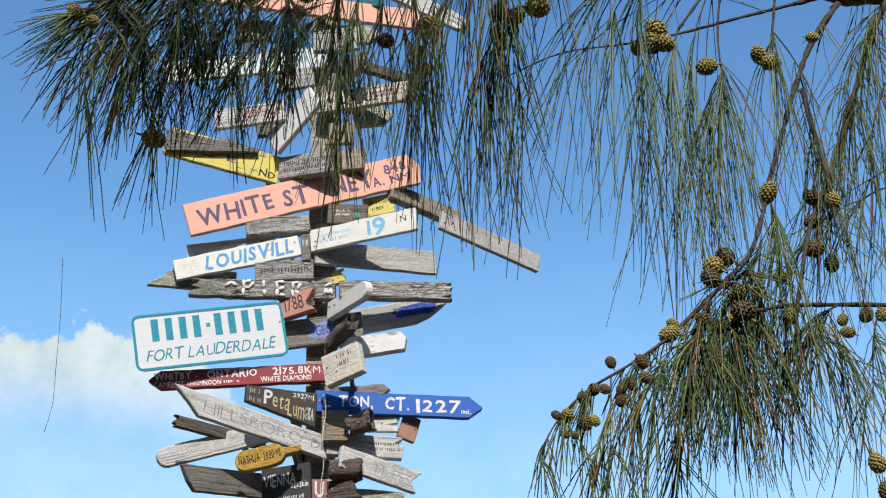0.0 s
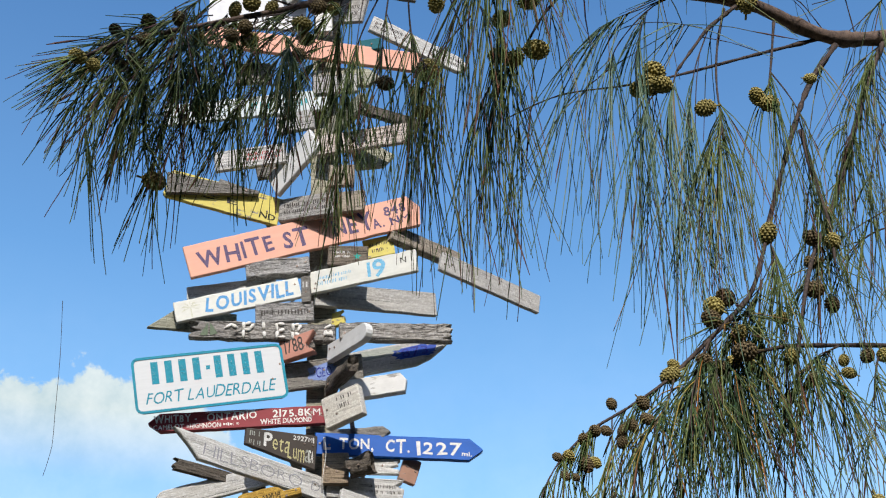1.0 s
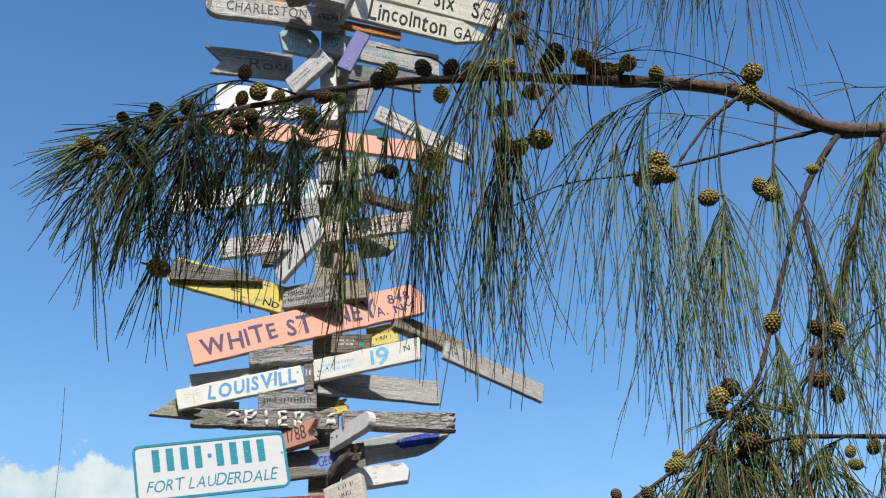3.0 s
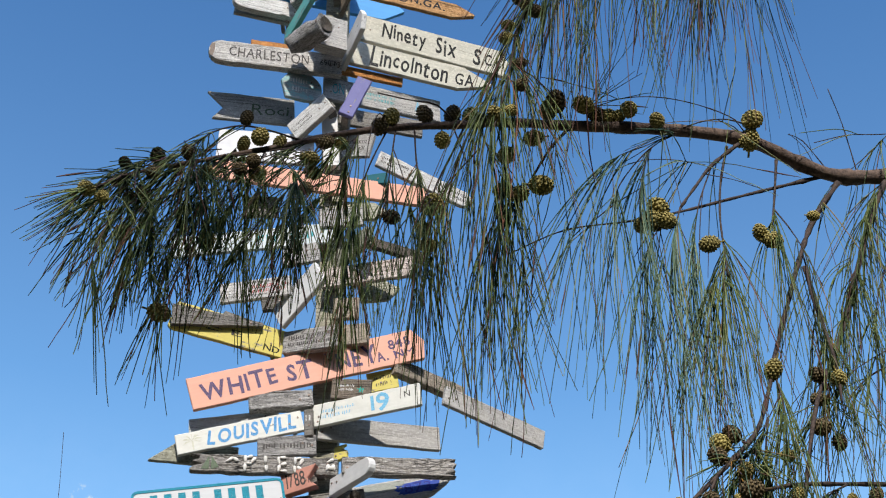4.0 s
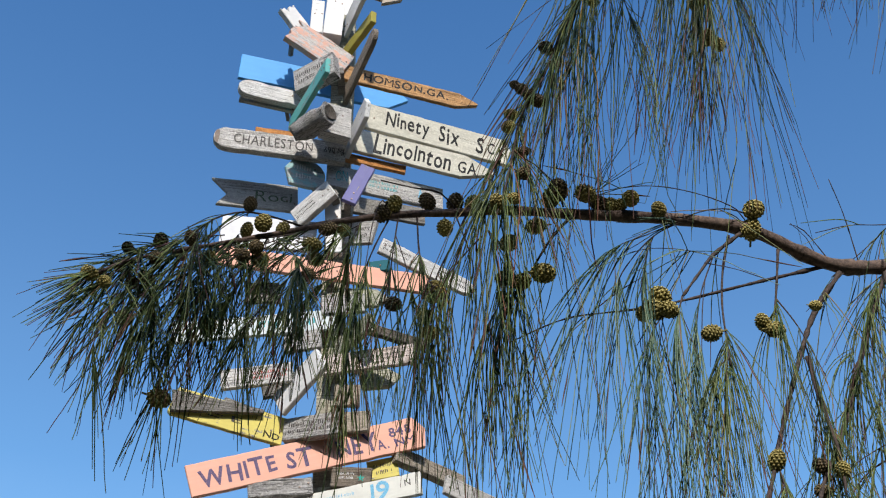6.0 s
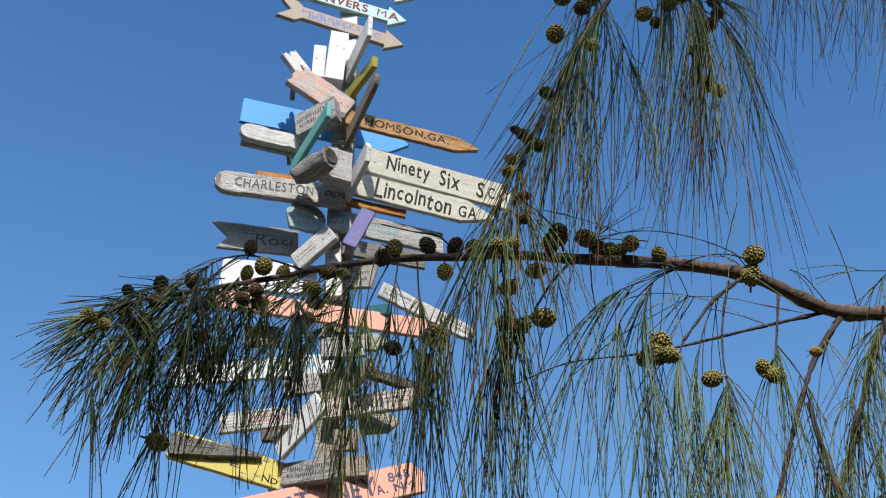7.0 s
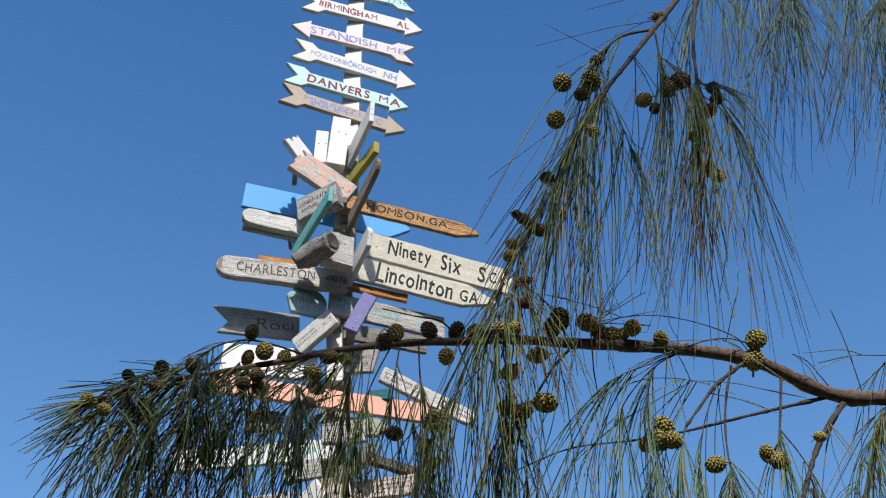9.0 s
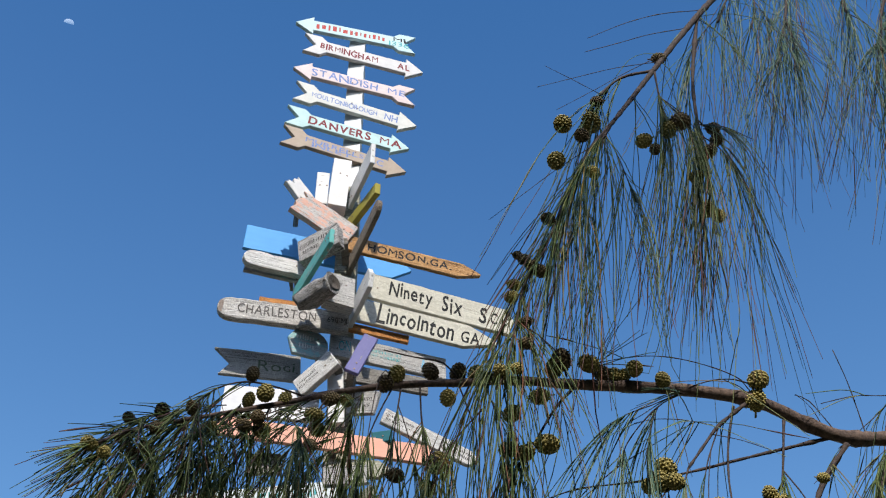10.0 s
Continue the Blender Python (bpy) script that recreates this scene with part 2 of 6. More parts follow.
INK = {k: letter_paint(k + "_lettering", c) for k, c in {
    "teal": (0.01, 0.26, 0.36), "purple": (0.11, 0.075, 0.16), "blue": (0.10, 0.33, 0.64), "skyblue": (0.20, 0.50, 0.72), "black": (0.008, 0.008, 0.008),
    "char": (0.07, 0.06, 0.055), "whitep": (0.76, 0.75, 0.72), "turq": (0.03, 0.40, 0.33), "turqp": (0.08, 0.42, 0.44), "sage": (0.12, 0.16, 0.10), "pale_sage": (0.36, 0.38, 0.34),
    "bluep": (0.03, 0.08, 0.42), "deepblue": (0.02, 0.03, 0.26), "pale_yellow": (0.60, 0.55, 0.28), "faint": (0.34, 0.34, 0.37), "brownp": (0.20, 0.15, 0.12),
    "redp": (0.50, 0.05, 0.04), "maroon": (0.24, 0.04, 0.05), "peri": (0.20, 0.28, 0.56), "shell": (0.78, 0.75, 0.70), "straw": (0.62, 0.61, 0.48)}.items()}

steel, n, l, b = base_material("rusty_steel", 0.55)
b.inputs["Metallic"].default_value = 0.7
flat, grain, rnd = plank_vectors(n, l)
l.new(blend(n, l, noise_tex(n, l, flat, 300), (0.30, 0.28, 0.26), (0.16, 0.07, 0.03)), b.inputs["Base Color"])

# sand coloured far darker, as if in shade, to cut its bounce
sand, n, l, b = base_material("sand_darkened_as_shade", 0.95)
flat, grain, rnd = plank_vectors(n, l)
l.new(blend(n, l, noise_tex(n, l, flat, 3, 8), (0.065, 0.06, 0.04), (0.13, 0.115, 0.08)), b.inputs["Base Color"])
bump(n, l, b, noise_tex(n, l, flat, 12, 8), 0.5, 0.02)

bark, n, l, b = base_material("casuarina_bark", 0.9)
flat, grain, rnd = plank_vectors(n, l)
bk = noise_tex(n, l, flat, 160, 6, 0.7)
l.new(blend(n, l, ramp(n, l, bk, 0.35, 0.65), (0.045, 0.030, 0.024), (0.17, 0.115, 0.088)), b.inputs["Base Color"])
bump(n, l, b, bk, 0.9, 0.002)

# bark again, darkened in its colour for twigs and limbs in shade
shade_bark, n, l, b = base_material("bark_darkened_for_shade", 0.85)
flat, grain, rnd = plank_vectors(n, l)
bk = noise_tex(n, l, flat, 220, 5, 0.7)
l.new(blend(n, l, ramp(n, l, bk, 0.35, 0.65), (0.014, 0.009, 0.008), (0.072, 0.047, 0.038)), b.inputs["Base Color"])
bump(n, l, b, bk, 0.8, 0.001)

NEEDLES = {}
# needle greens: one paler set paints strands that hang in sun
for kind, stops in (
        ("darker", ((0.0, (0.022, 0.034, 0.010)), (0.32, (0.044, 0.066, 0.018)), (0.56, (0.078, 0.112, 0.032)), (0.78, (0.135, 0.165, 0.050)), (0.93, (0.18, 0.20, 0.085)), (0.98, (0.20, 0.12, 0.05)), (1.0, (0.17, 0.065, 0.035)))),
        ("sunlit", ((0.0, (0.022, 0.046, 0.022)), (0.25, (0.042, 0.082, 0.052)), (0.5, (0.072, 0.130, 0.084)), (0.76, (0.12, 0.185, 0.125)), (0.92, (0.21, 0.26, 0.17)), (0.98, (0.24, 0.19, 0.09)), (1.0, (0.20, 0.09, 0.05)))),
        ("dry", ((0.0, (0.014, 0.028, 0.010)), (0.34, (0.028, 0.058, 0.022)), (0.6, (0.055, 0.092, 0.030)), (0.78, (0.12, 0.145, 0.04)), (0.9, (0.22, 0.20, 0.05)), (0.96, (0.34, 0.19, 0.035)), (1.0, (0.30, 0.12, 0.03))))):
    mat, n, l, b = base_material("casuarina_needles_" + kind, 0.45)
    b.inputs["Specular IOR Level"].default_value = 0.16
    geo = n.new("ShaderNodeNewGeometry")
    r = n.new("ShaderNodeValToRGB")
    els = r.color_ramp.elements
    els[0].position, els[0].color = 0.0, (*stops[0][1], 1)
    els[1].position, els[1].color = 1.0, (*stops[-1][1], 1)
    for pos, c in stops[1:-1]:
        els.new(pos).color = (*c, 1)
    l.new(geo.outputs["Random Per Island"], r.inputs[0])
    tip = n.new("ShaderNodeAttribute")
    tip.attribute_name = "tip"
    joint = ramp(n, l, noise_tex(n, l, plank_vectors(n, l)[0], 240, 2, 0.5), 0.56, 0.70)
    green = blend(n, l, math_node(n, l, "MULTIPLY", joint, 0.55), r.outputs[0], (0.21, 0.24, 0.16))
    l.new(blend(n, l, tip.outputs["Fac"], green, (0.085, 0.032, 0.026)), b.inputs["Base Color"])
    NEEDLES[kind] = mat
needle = NEEDLES["darker"]

CONE_SKINS = []
for tone, core, tips in (("green", (0.24, 0.195, 0.05), (0.46, 0.38, 0.12)), ("brown", (0.10, 0.07, 0.03), (0.19, 0.135, 0.055))):
    pair = []
    for what, c, ro in (("scales", core, 0.8), ("tips", tips, 0.7)):
        mat, n, l, b = base_material(tone + "_cone_" + what, ro)
        flat, grain, rnd = plank_vectors(n, l)
        l.new(blend(n, l, rnd, c, tuple(x * 0.7 for x in c)), b.inputs["Base Color"])
        pair.append(mat)
    CONE_SKINS.append(pair)

# emission stands in for sunlight on the moon and the sky before it
moon_mat, n, l, b = base_material("moon_glow", 1.0)
b.inputs["Base Color"].default_value = (0.12, 0.12, 0.12, 1)
em = blend(n, l, noise_tex(n, l, plank_vectors(n, l)[0], 0.02), (0.10, 0.19, 0.36), (0.13, 0.225, 0.40))
l.new(em, b.inputs["Emission Color"])
b.inputs["Emission Strength"].default_value = 1.0


# ---------------------------------------------------------------- helpers for things
def part(name, bm, material, parent, label="", kind=""):
    me = bpy.data.meshes.new(name)
    bm.to_mesh(me)
    bm.free()
    me.materials.append(material)
    ob = new(name, me)
    ob.parent = parent
    if label or kind:
        tagged(ob, label, kind=kind)
    return ob


def mesh_part(name, verts, faces, material, parent, smooth=False, kind="", label=""):
    me = bpy.data.meshes.new(name)
    me.from_pydata(verts, [], faces)
    me.materials.append(material)
    if smooth:
        me.polygons.foreach_set("use_smooth", [True] * len(me.polygons))
    me.update()
    ob = new(name, me)
    ob.parent = parent
    if label or kind:
        tagged(ob, label, kind=kind)
    return ob


def end_profile(style, H, rng):
    """Points of a board's end from its bottom corner to its top corner: distance inwards from the end, height."""
    h = H / 2
    if style == "point":
        return [(h * 1.25, -h), (h * 0.05, -h * 0.06), (h * 0.05, h * 0.06), (h * 1.25, h)]
    if style == "sharp":
        return [(h * 2.5, -h), (h * 0.15, -h * 0.12), (h * 0.15, h * 0.12), (h * 2.2, h)]
    if style == "chevron":
        return [(h * 0.3, -h), (0, h * 0.15), (h * 0.55, h)]
    if style == "tail":
        return [(h * 0.3, -h), (h * 1.0, -h * 0.1), (0, h)]
    if style == "round":
        return [(h * (1 - math.cos(k)) , h * math.sin(k)) for k in np.linspace(-1.5, 1.5, 9)]
    if style == "rounded":
        q = H * 0.12
        return [(q, -h), (q * 0.3, -h + q * 0.3), (0, -h + q), (0, h - q), (q * 0.3, h - q * 0.3), (q, h)]
    if style == "boat":
        return [(h * 3.2, -h), (h * 2.0, -h * 0.65), (h * 0.9, 0), (0, h * 0.72), (h * 0.5, h * 0.86), (h * 1.9, h)]
    if style == "bottle":
        return [(h * 2.6, -h), (h * 2.0, -h * 0.85), (h * 1.5, -h * 0.35), (0, -h * 0.3), (0, h * 0.3), (h * 1.5, h * 0.35), (h * 2.0, h * 0.85), (h * 2.6, h)]
    if style == "slant":
        return [(H * 0.1, -h), (0, -h * 0.8), (H * 0.12, h)]
    if style == "raked":
        return [(H * 1.3, -h), (H * 0.75, -h * 0.05), (0, h)]
    if style == "wedge":
        return [(0, -h), (H * 0.7, h * 0.15), (H * 1.2, h)]
    if style == "slant_in":
        return [(H * 0.55, -h), (H * 0.25, -h * 0.2), (0, h)]
    if style == "broken":
        ys = np.linspace(-h, h, 8)
        return [(abs(rng.gauss(0, 0.32)) * H * (0.2 if i in (0, 7) else 1), y) for i, y in enumerate(ys)]
    return [(0, -h), (0, h)]


def board_mesh(L, H, T, left, right, rough, hl, rng):
    """A board along x, its face towards -y: an outline with worn edges, given thickness, its edges eased."""
    lo, ro = end_profile(left, H, rng), end_profile(right, H, rng)
    wob = 0.0012 + rough
    plain = left == "rounded"
    outline = [(-L / 2 + i, z * hl) for i, z in lo]
    xa, xb = -L / 2 + lo[-1][0], L / 2 - ro[-1][0]
    steps = max(3, int(L / 0.03))
    for k in range(1, steps):
        x = xa + (xb - xa) * k / steps
        z = H / 2 * (hl + (1 - hl) * (x / L + 0.5))
        outline.append((x, z + (0 if plain else rng.gauss(0, wob * 0.5))))
    outline += [(L / 2 - i, z) for i, z in reversed(ro)]
    xa, xb = L / 2 - ro[0][0], -L / 2 + lo[0][0]
    for k in range(1, steps):
        x = xa + (xb - xa) * k / steps
        z = -H / 2 * (hl + (1 - hl) * (x / L + 0.5))
        outline.append((x, z + (0 if plain else rng.gauss(0, wob * 0.5))))
    bm = bmesh.new()
    front = [bm.verts.new((x, -T / 2 + (0 if plain else rng.gauss(0, rough * 0.5)), z)) for x, z in outline]
    face = bm.faces.new(front)
    if not plain and face.normal.y > 0:
        face.normal_flip()
    ext = bmesh.ops.extrude_face_region(bm, geom=[face])
    for v in ext["geom"]:
        if isinstance(v, bmesh.types.BMVert):
            v.co.y = T / 2
    bmesh.ops.recalc_face_normals(bm, faces=bm.faces)
    ease = min(0.0025 + rough * 0.6, T * 0.3, H * 0.1)
    edges = [e for e in bm.edges if len(e.link_faces) == 2 and e.calc_face_angle(0) > 0.9]
    bmesh.ops.bevel(bm, geom=edges, offset=ease, segments=2 if rough or T > 0.04 else 1, profile=0.6, affect="EDGES", clamp_overlap=True)
    return bm


def log_mesh(L, H, T, left, right, rng):
    """A length of driftwood: an uneven rounded bar with rounded or splintered ends."""
    bm = bmesh.new()
    sides, rings, power = 14, max(8, int(L / 0.012)), 2.2 if T > 0.065 else 6
    seed = rng.uniform(0, 50)
    rows = []
    for i in range(rings + 1):
        t = i / rings
        x = (t - 0.5) * L
        row = []
        for k in range(sides):
            an = 2 * math.pi * k / sides
            c, s = math.cos(an), math.sin(an)
            sq = (abs(c) ** power + abs(s) ** power) ** (-1 / power)
            wob = 0.94 + 0.30 * noise.noise((x * 16 + seed, c * 1.6, s * 1.6)) + 0.22 * noise.noise((x * 9 + seed, c * 7, s * 7))
            shrink, dx = 1.0, 0.0
            for end, u in ((left, t), (right, 1 - t)):
                if end == "round" and u * L < H * 0.5:
                    shrink = min(shrink, math.sqrt(max(0.12, 1 - (1 - u * L / (H * 0.5)) ** 2)))
                if end == "broken" and u == 0:
                    dx = (1 if end == left and t < 0.5 else -1) * abs(rng.gauss(0, 0.014))
            row.append(bm.verts.new((x + dx, T / 2 * c * sq * wob * shrink, H / 2 * s * sq * wob * shrink)))
        rows.append(row)
    for r0, r1 in zip(rows, rows[1:]):
        for k in range(sides):
            bm.faces.new((r0[k], r0[(k + 1) % sides], r1[(k + 1) % sides], r1[k]))
    for row, sx in ((rows[0], 1), (rows[-1], -1)):
        mid = bm.verts.new((row[0].co.x + sx * 0.008, 0, 0))
        for k in range(sides):
            bm.faces.new((row[k], row[(k + 1) % sides], mid))
    bmesh.ops.recalc_face_normals(bm, faces=bm.faces)
    for f in bm.faces:
        f.smooth = len(f.verts) == 4
    return bm


GLYPHS = {}
HEAVY = {"purple": 0.022, "bluep": 0.01, "black": 0.018, "char": 0.008, "whitep": 0.022, "shell": 0.03, "maroon": 0.03, "redp": 0.035, "skyblue": 0.02, "blue": 0.03, "faint": -0.02, "peri": 0.015}
SLANT = {"teal": 0.25, "blue": 0.12}


def glyph(ch, weight):
    """Outline mesh of one character of the built-in font, a unit high."""
    if (ch, weight) not in GLYPHS:
        cu = bpy.data.curves.new("glyph", "FONT")
        cu.body, cu.offset, cu.resolution_u, cu.fill_mode = ch, weight, 3, "FRONT"
        ob = bpy.data.objects.new("glyph", cu)
        scene.collection.objects.link(ob)
        me = bpy.data.meshes.new_from_object(ob.evaluated_get(bpy.context.evaluated_depsgraph_get()))
        vs = [tuple(v.co) for v in me.vertices]
        fs = [tuple(p.vertices) for p in me.polygons]
        bpy.data.objects.remove(ob)
        bpy.data.curves.remove(cu)
        bpy.data.meshes.remove(me)
        GLYPHS[ch, weight] = (vs, fs)
    return GLYPHS[ch, weight]


def flat_shapes(bm, polys, y):
    for poly in polys:
        f = bm.faces.new([bm.verts.new((x, y, z)) for x, z in poly])


def raise_shapes(bm, thick):
    for f in bm.faces:
        f.normal_update()
        if f.normal.y > 0:
            f.normal_flip()
    ext = bmesh.ops.extrude_face_region(bm, geom=bm.faces[:])
    for g in ext["geom"]:
        if isinstance(g, bmesh.types.BMVert):
            g.co.y -= thick


def lettering(parent, item, L, H, T, rng, hl, flush=True):
    what, u, v, w, h, ink = item
    cx, cz, w, h = u * L, v * H, w * L, h * H
    y = -T / 2 - (0.0003 if flush else 0.0014)
    bm = bmesh.new() if what in ("bars_tall", "scrawl", "bars", "patch", "star", "sail", "palm") else None
    if what == "shells":
        # shells glued end to end along the strokes of letters: (x, z, lean) in letter boxes
        strokes = {"^": ((-0.2, 0.2, 35), (0.25, 0.2, -35)), "P": ((-0.3, 0.28, 90), (-0.3, -0.3, 90), (0.0, 0.42, 10), (0.28, 0.2, 75), (0.0, -0.02, 0)), "I": ((0, 0.3, 88), (0, -0.3, 92)),
                   "E": ((-0.25, 0.26, 90), (-0.25, -0.28, 90), (0.12, 0.44, 5), (0.1, 0.0, 0), (0.14, -0.46, -6)), "R": ((-0.25, 0.28, 90), (-0.25, -0.3, 90), (0.05, 0.42, 8), (0.22, 0.2, 70), (0.15, -0.28, 120)),
                   "A": ((-0.22, -0.1, 65), (0.22, -0.1, 115), (0.0, 0.36, 20), (0, -0.15, 0)), ".": ((0, -0.2, 0),)}
        for ch, px in zip(ink, np.linspace(-0.5, 0.5, len(ink))):
            for sx, sz, lean in strokes.get(ch, ()):
                bm = bmesh.new()
                bmesh.ops.create_uvsphere(bm, u_segments=10, v_segments=6, radius=1.0)
                a0, b0 = h * rng.uniform(0.2, 0.27), h * rng.uniform(0.085, 0.12)
                for vv in bm.verts:
                    vv.co = Vector((vv.co.x * a0 * (1 - 0.18 * vv.co.x), vv.co.y * b0 * 0.8, vv.co.z * b0 * (1 + 0.25 * vv.co.x)))
                for f in bm.faces:
                    f.smooth = True
                piece = part("shell", bm, INK["shell"], parent)
                piece.location = (cx + px * w + sx * h * 0.75 + rng.gauss(0, 0.02) * h, y - b0 * 0.3, cz + sz * h * 0.9)
                piece.rotation_euler = (0, -radians(lean + rng.gauss(0, 9)), 0)
        return
    name, thick = "lettering", 0.0001
    rect = lambda x0, x1, z0, z1, s=0: [(x0, z0), (x1, z0 + s), (x1, z1 + s), (x0, z1)]
    if what == "bars_tall":
        x = cx - w / 2
        for k in (1, 1, 1, 1, 0.55, 1, 1, 1, 1):
            step = w / 8.55 * k
            tall = h * (0.5 if k == 1 else 0.09)
            flat_shapes(bm, [rect(x + step * 0.14, x + step * 0.66, cz - tall, cz + tall)], y)      # a maker's name, kept as plain bars
            x += step
    elif what in ("scrawl", "bars"):
        rows = 1 if h / max(w, 1e-6) < 0.25 else 2
        for rw in range(rows):
            zc = cz + h * ((rw + 0.5) / rows - 0.5)
            x, rh = cx - w / 2, h / rows * 0.33
            while x < cx + w / 2:
                bw = rh * (rng.uniform(0.25, 1.1) if what == "bars" else rng.uniform(0.22, 0.5))
                if rng.random() < 0.86:
                    dz, tall = rng.uniform(-0.2, 0.2) * rh, rh * rng.uniform(0.6, 1.0)
                    flat_shapes(bm, [rect(x, x + bw, zc - tall + dz, zc + tall + dz)], y)
                x += bw + rh * (0.55 if what == "bars" else rng.uniform(0.3, 0.7))
    elif what == "patch":
        name = "paint_patch"
        pts = []
        for k in range(26):
            an = 2 * math.pi * k / 26
            rr = 1 + rng.uniform(-0.22, 0.18)
            sx, sz = abs(math.cos(an)) ** 0.5 * math.copysign(1, math.cos(an)), abs(math.sin(an)) ** 0.5 * math.copysign(1, math.sin(an))
            pts.append((cx + w / 2 * sx * rr * 0.9, max(-H * 0.44, min(H * 0.44, cz + h / 2 * sz * rr))))
        flat_shapes(bm, [pts], y + (0.0001 if flush else 0.0004))
    elif what == "palm":
        name = "painted_palm"
        for k in range(7):
            an = radians(-20 + 36 * k)
            flat_shapes(bm, [[(cx, cz + h * 0.1), (cx + w * 0.3 * math.cos(an) - h * 0.04, cz + h * 0.14 + w * 0.3 * math.sin(an)), (cx + w * 0.5 * math.cos(an), cz + h * 0.02 + w * 0.4 * math.sin(an))]], y)
        flat_shapes(bm, [rect(cx - w * 0.03, cx + w * 0.04, cz - h * 0.5, cz + h * 0.05)], y)
    elif what == "star":
        name = "painted_star"
        flat_shapes(bm, [[(cx + h / 2 * (1 if k % 2 == 0 else 0.42) * math.sin(k * math.pi / 5), cz + h / 2 * (1 if k % 2 == 0 else 0.42) * math.cos(k * math.pi / 5)) for k in range(10)]], y)
    elif what == "sail":
        name = "painted_sails"
        flat_shapes(bm, [[(cx - w / 2, cz - h / 2), (cx - w * 0.06, cz - h / 2), (cx - w * 0.06, cz + h / 2)], [(cx + w * 0.06, cz + h / 2), (cx + w * 0.06, cz - h / 2), (cx + w / 2, cz - h / 3)]], y)
    else:
        pen, placed = 0.0, []
        for ch in what:
            if ch == " ":
                pen += 0.32
                continue
            vs, fs = glyph(ch, 0.0 if ch == "M" else HEAVY.get(ink, 0.0))
            x0, x1 = min(p[0] for p in vs), max(p[0] for p in vs)
            placed.append((pen - x0, vs, fs))
            pen += x1 - x0 + 0.10
        total = pen - 0.10
        zmin = min(p[1] for _, vs, _ in placed for p in vs)
        zmax = max(p[1] for _, vs, _ in placed for p in vs)
        for off, vs, fs in placed:
            turn, grow, lift, seed = rng.gauss(0, 0.05), rng.gauss(1, 0.06), rng.gauss(0, 0.03), rng.uniform(0, 99)
            xm = off + sum(p[0] for p in vs) / len(vs)
            bm = bmesh.new()
            made = []
            for p in vs:
                dx, dz = (off + p[0] - xm) * grow, (p[1] - (zmin + zmax) / 2) * grow
                dx += 0.03 * noise.noise((p[0] * 3 + seed, p[1] * 3, 0))      # an unsteady brush
                dz += 0.03 * noise.noise((p[0] * 3, p[1] * 3 + seed, 7))
                X, Z = xm + dx * math.cos(turn) - dz * math.sin(turn), dz * math.cos(turn) + dx * math.sin(turn)
                px = cx - w / 2 + X / total * w + SLANT.get(ink, 0.0) * Z / (zmax - zmin) * h
                taper = hl + (1 - hl) * (px / L + 0.5)
                made.append(bm.verts.new((px, y, (cz + (Z / (zmax - zmin) + lift) * h) * taper)))
            for f in fs:
                if len(set(f)) > 2:
                    bm.faces.new([made[i] for i in f])
            raise_shapes(bm, thick)
            part("letter", bm, INK[ink], parent)
        return
    raise_shapes(bm, thick)
    return part(name, bm, INK[ink], parent, kind="stuff" if name == "lettering" else "")


def nail_mesh():
    bm = bmesh.new()
    bmesh.ops.create_cone(bm, cap_ends=True, segments=8, radius1=0.0038, radius2=0.003, depth=0.003)
    bmesh.ops.rotate(bm, cent=(0, 0, 0), matrix=Matrix.Rotation(radians(90), 3, "X"), verts=bm.verts)
    me = bpy.data.meshes.new("nail")
    bm.to_mesh(me)
    bm.free()
    me.materials.append(steel)
    return me


NAIL = nail_mesh()
POST_Y = 4.2
count = 0


def post_x(z):
    return -0.392 - 0.0268 * (z - 3.1)


def finish_sign(root, L, H, T, x, y, z, yaw, roll, rng):
    """Nails through the board, and the block of wood behind it that holds it off the post."""
    px = post_x(z)
    u = max(-L / 2 + 0.03, min(L / 2 - 0.03, (px - x) / max(0.3, math.cos(radians(yaw)) * math.cos(radians(roll)))))
    for du in (-0.014, 0.016):
        nail = new("nail", NAIL)
        nail.parent = root
        nail.location = (u + du, -T / 2 - 0.0012, rng.uniform(-0.2, 0.2) * H)
    gap = 0 if abs(yaw) > 38 else POST_Y - 0.045 - (y + T / 2)
    if gap > 0.012:
        bm = bmesh.new()
        bmesh.ops.create_cube(bm, size=1)
        w = 0.03 if abs(px - x) < L / 2 else 0.014
        bmesh.ops.scale(bm, vec=(w, gap, min(w * 1.2, H * 0.5)), verts=bm.verts)
        blk = part("spacer", bm, M["grey_dark"], root, "rough wooden spacer block")
        blk.location = (u, T / 2 + gap / 2, 0)
        blk.rotation_euler = (0, 0, radians(-yaw))


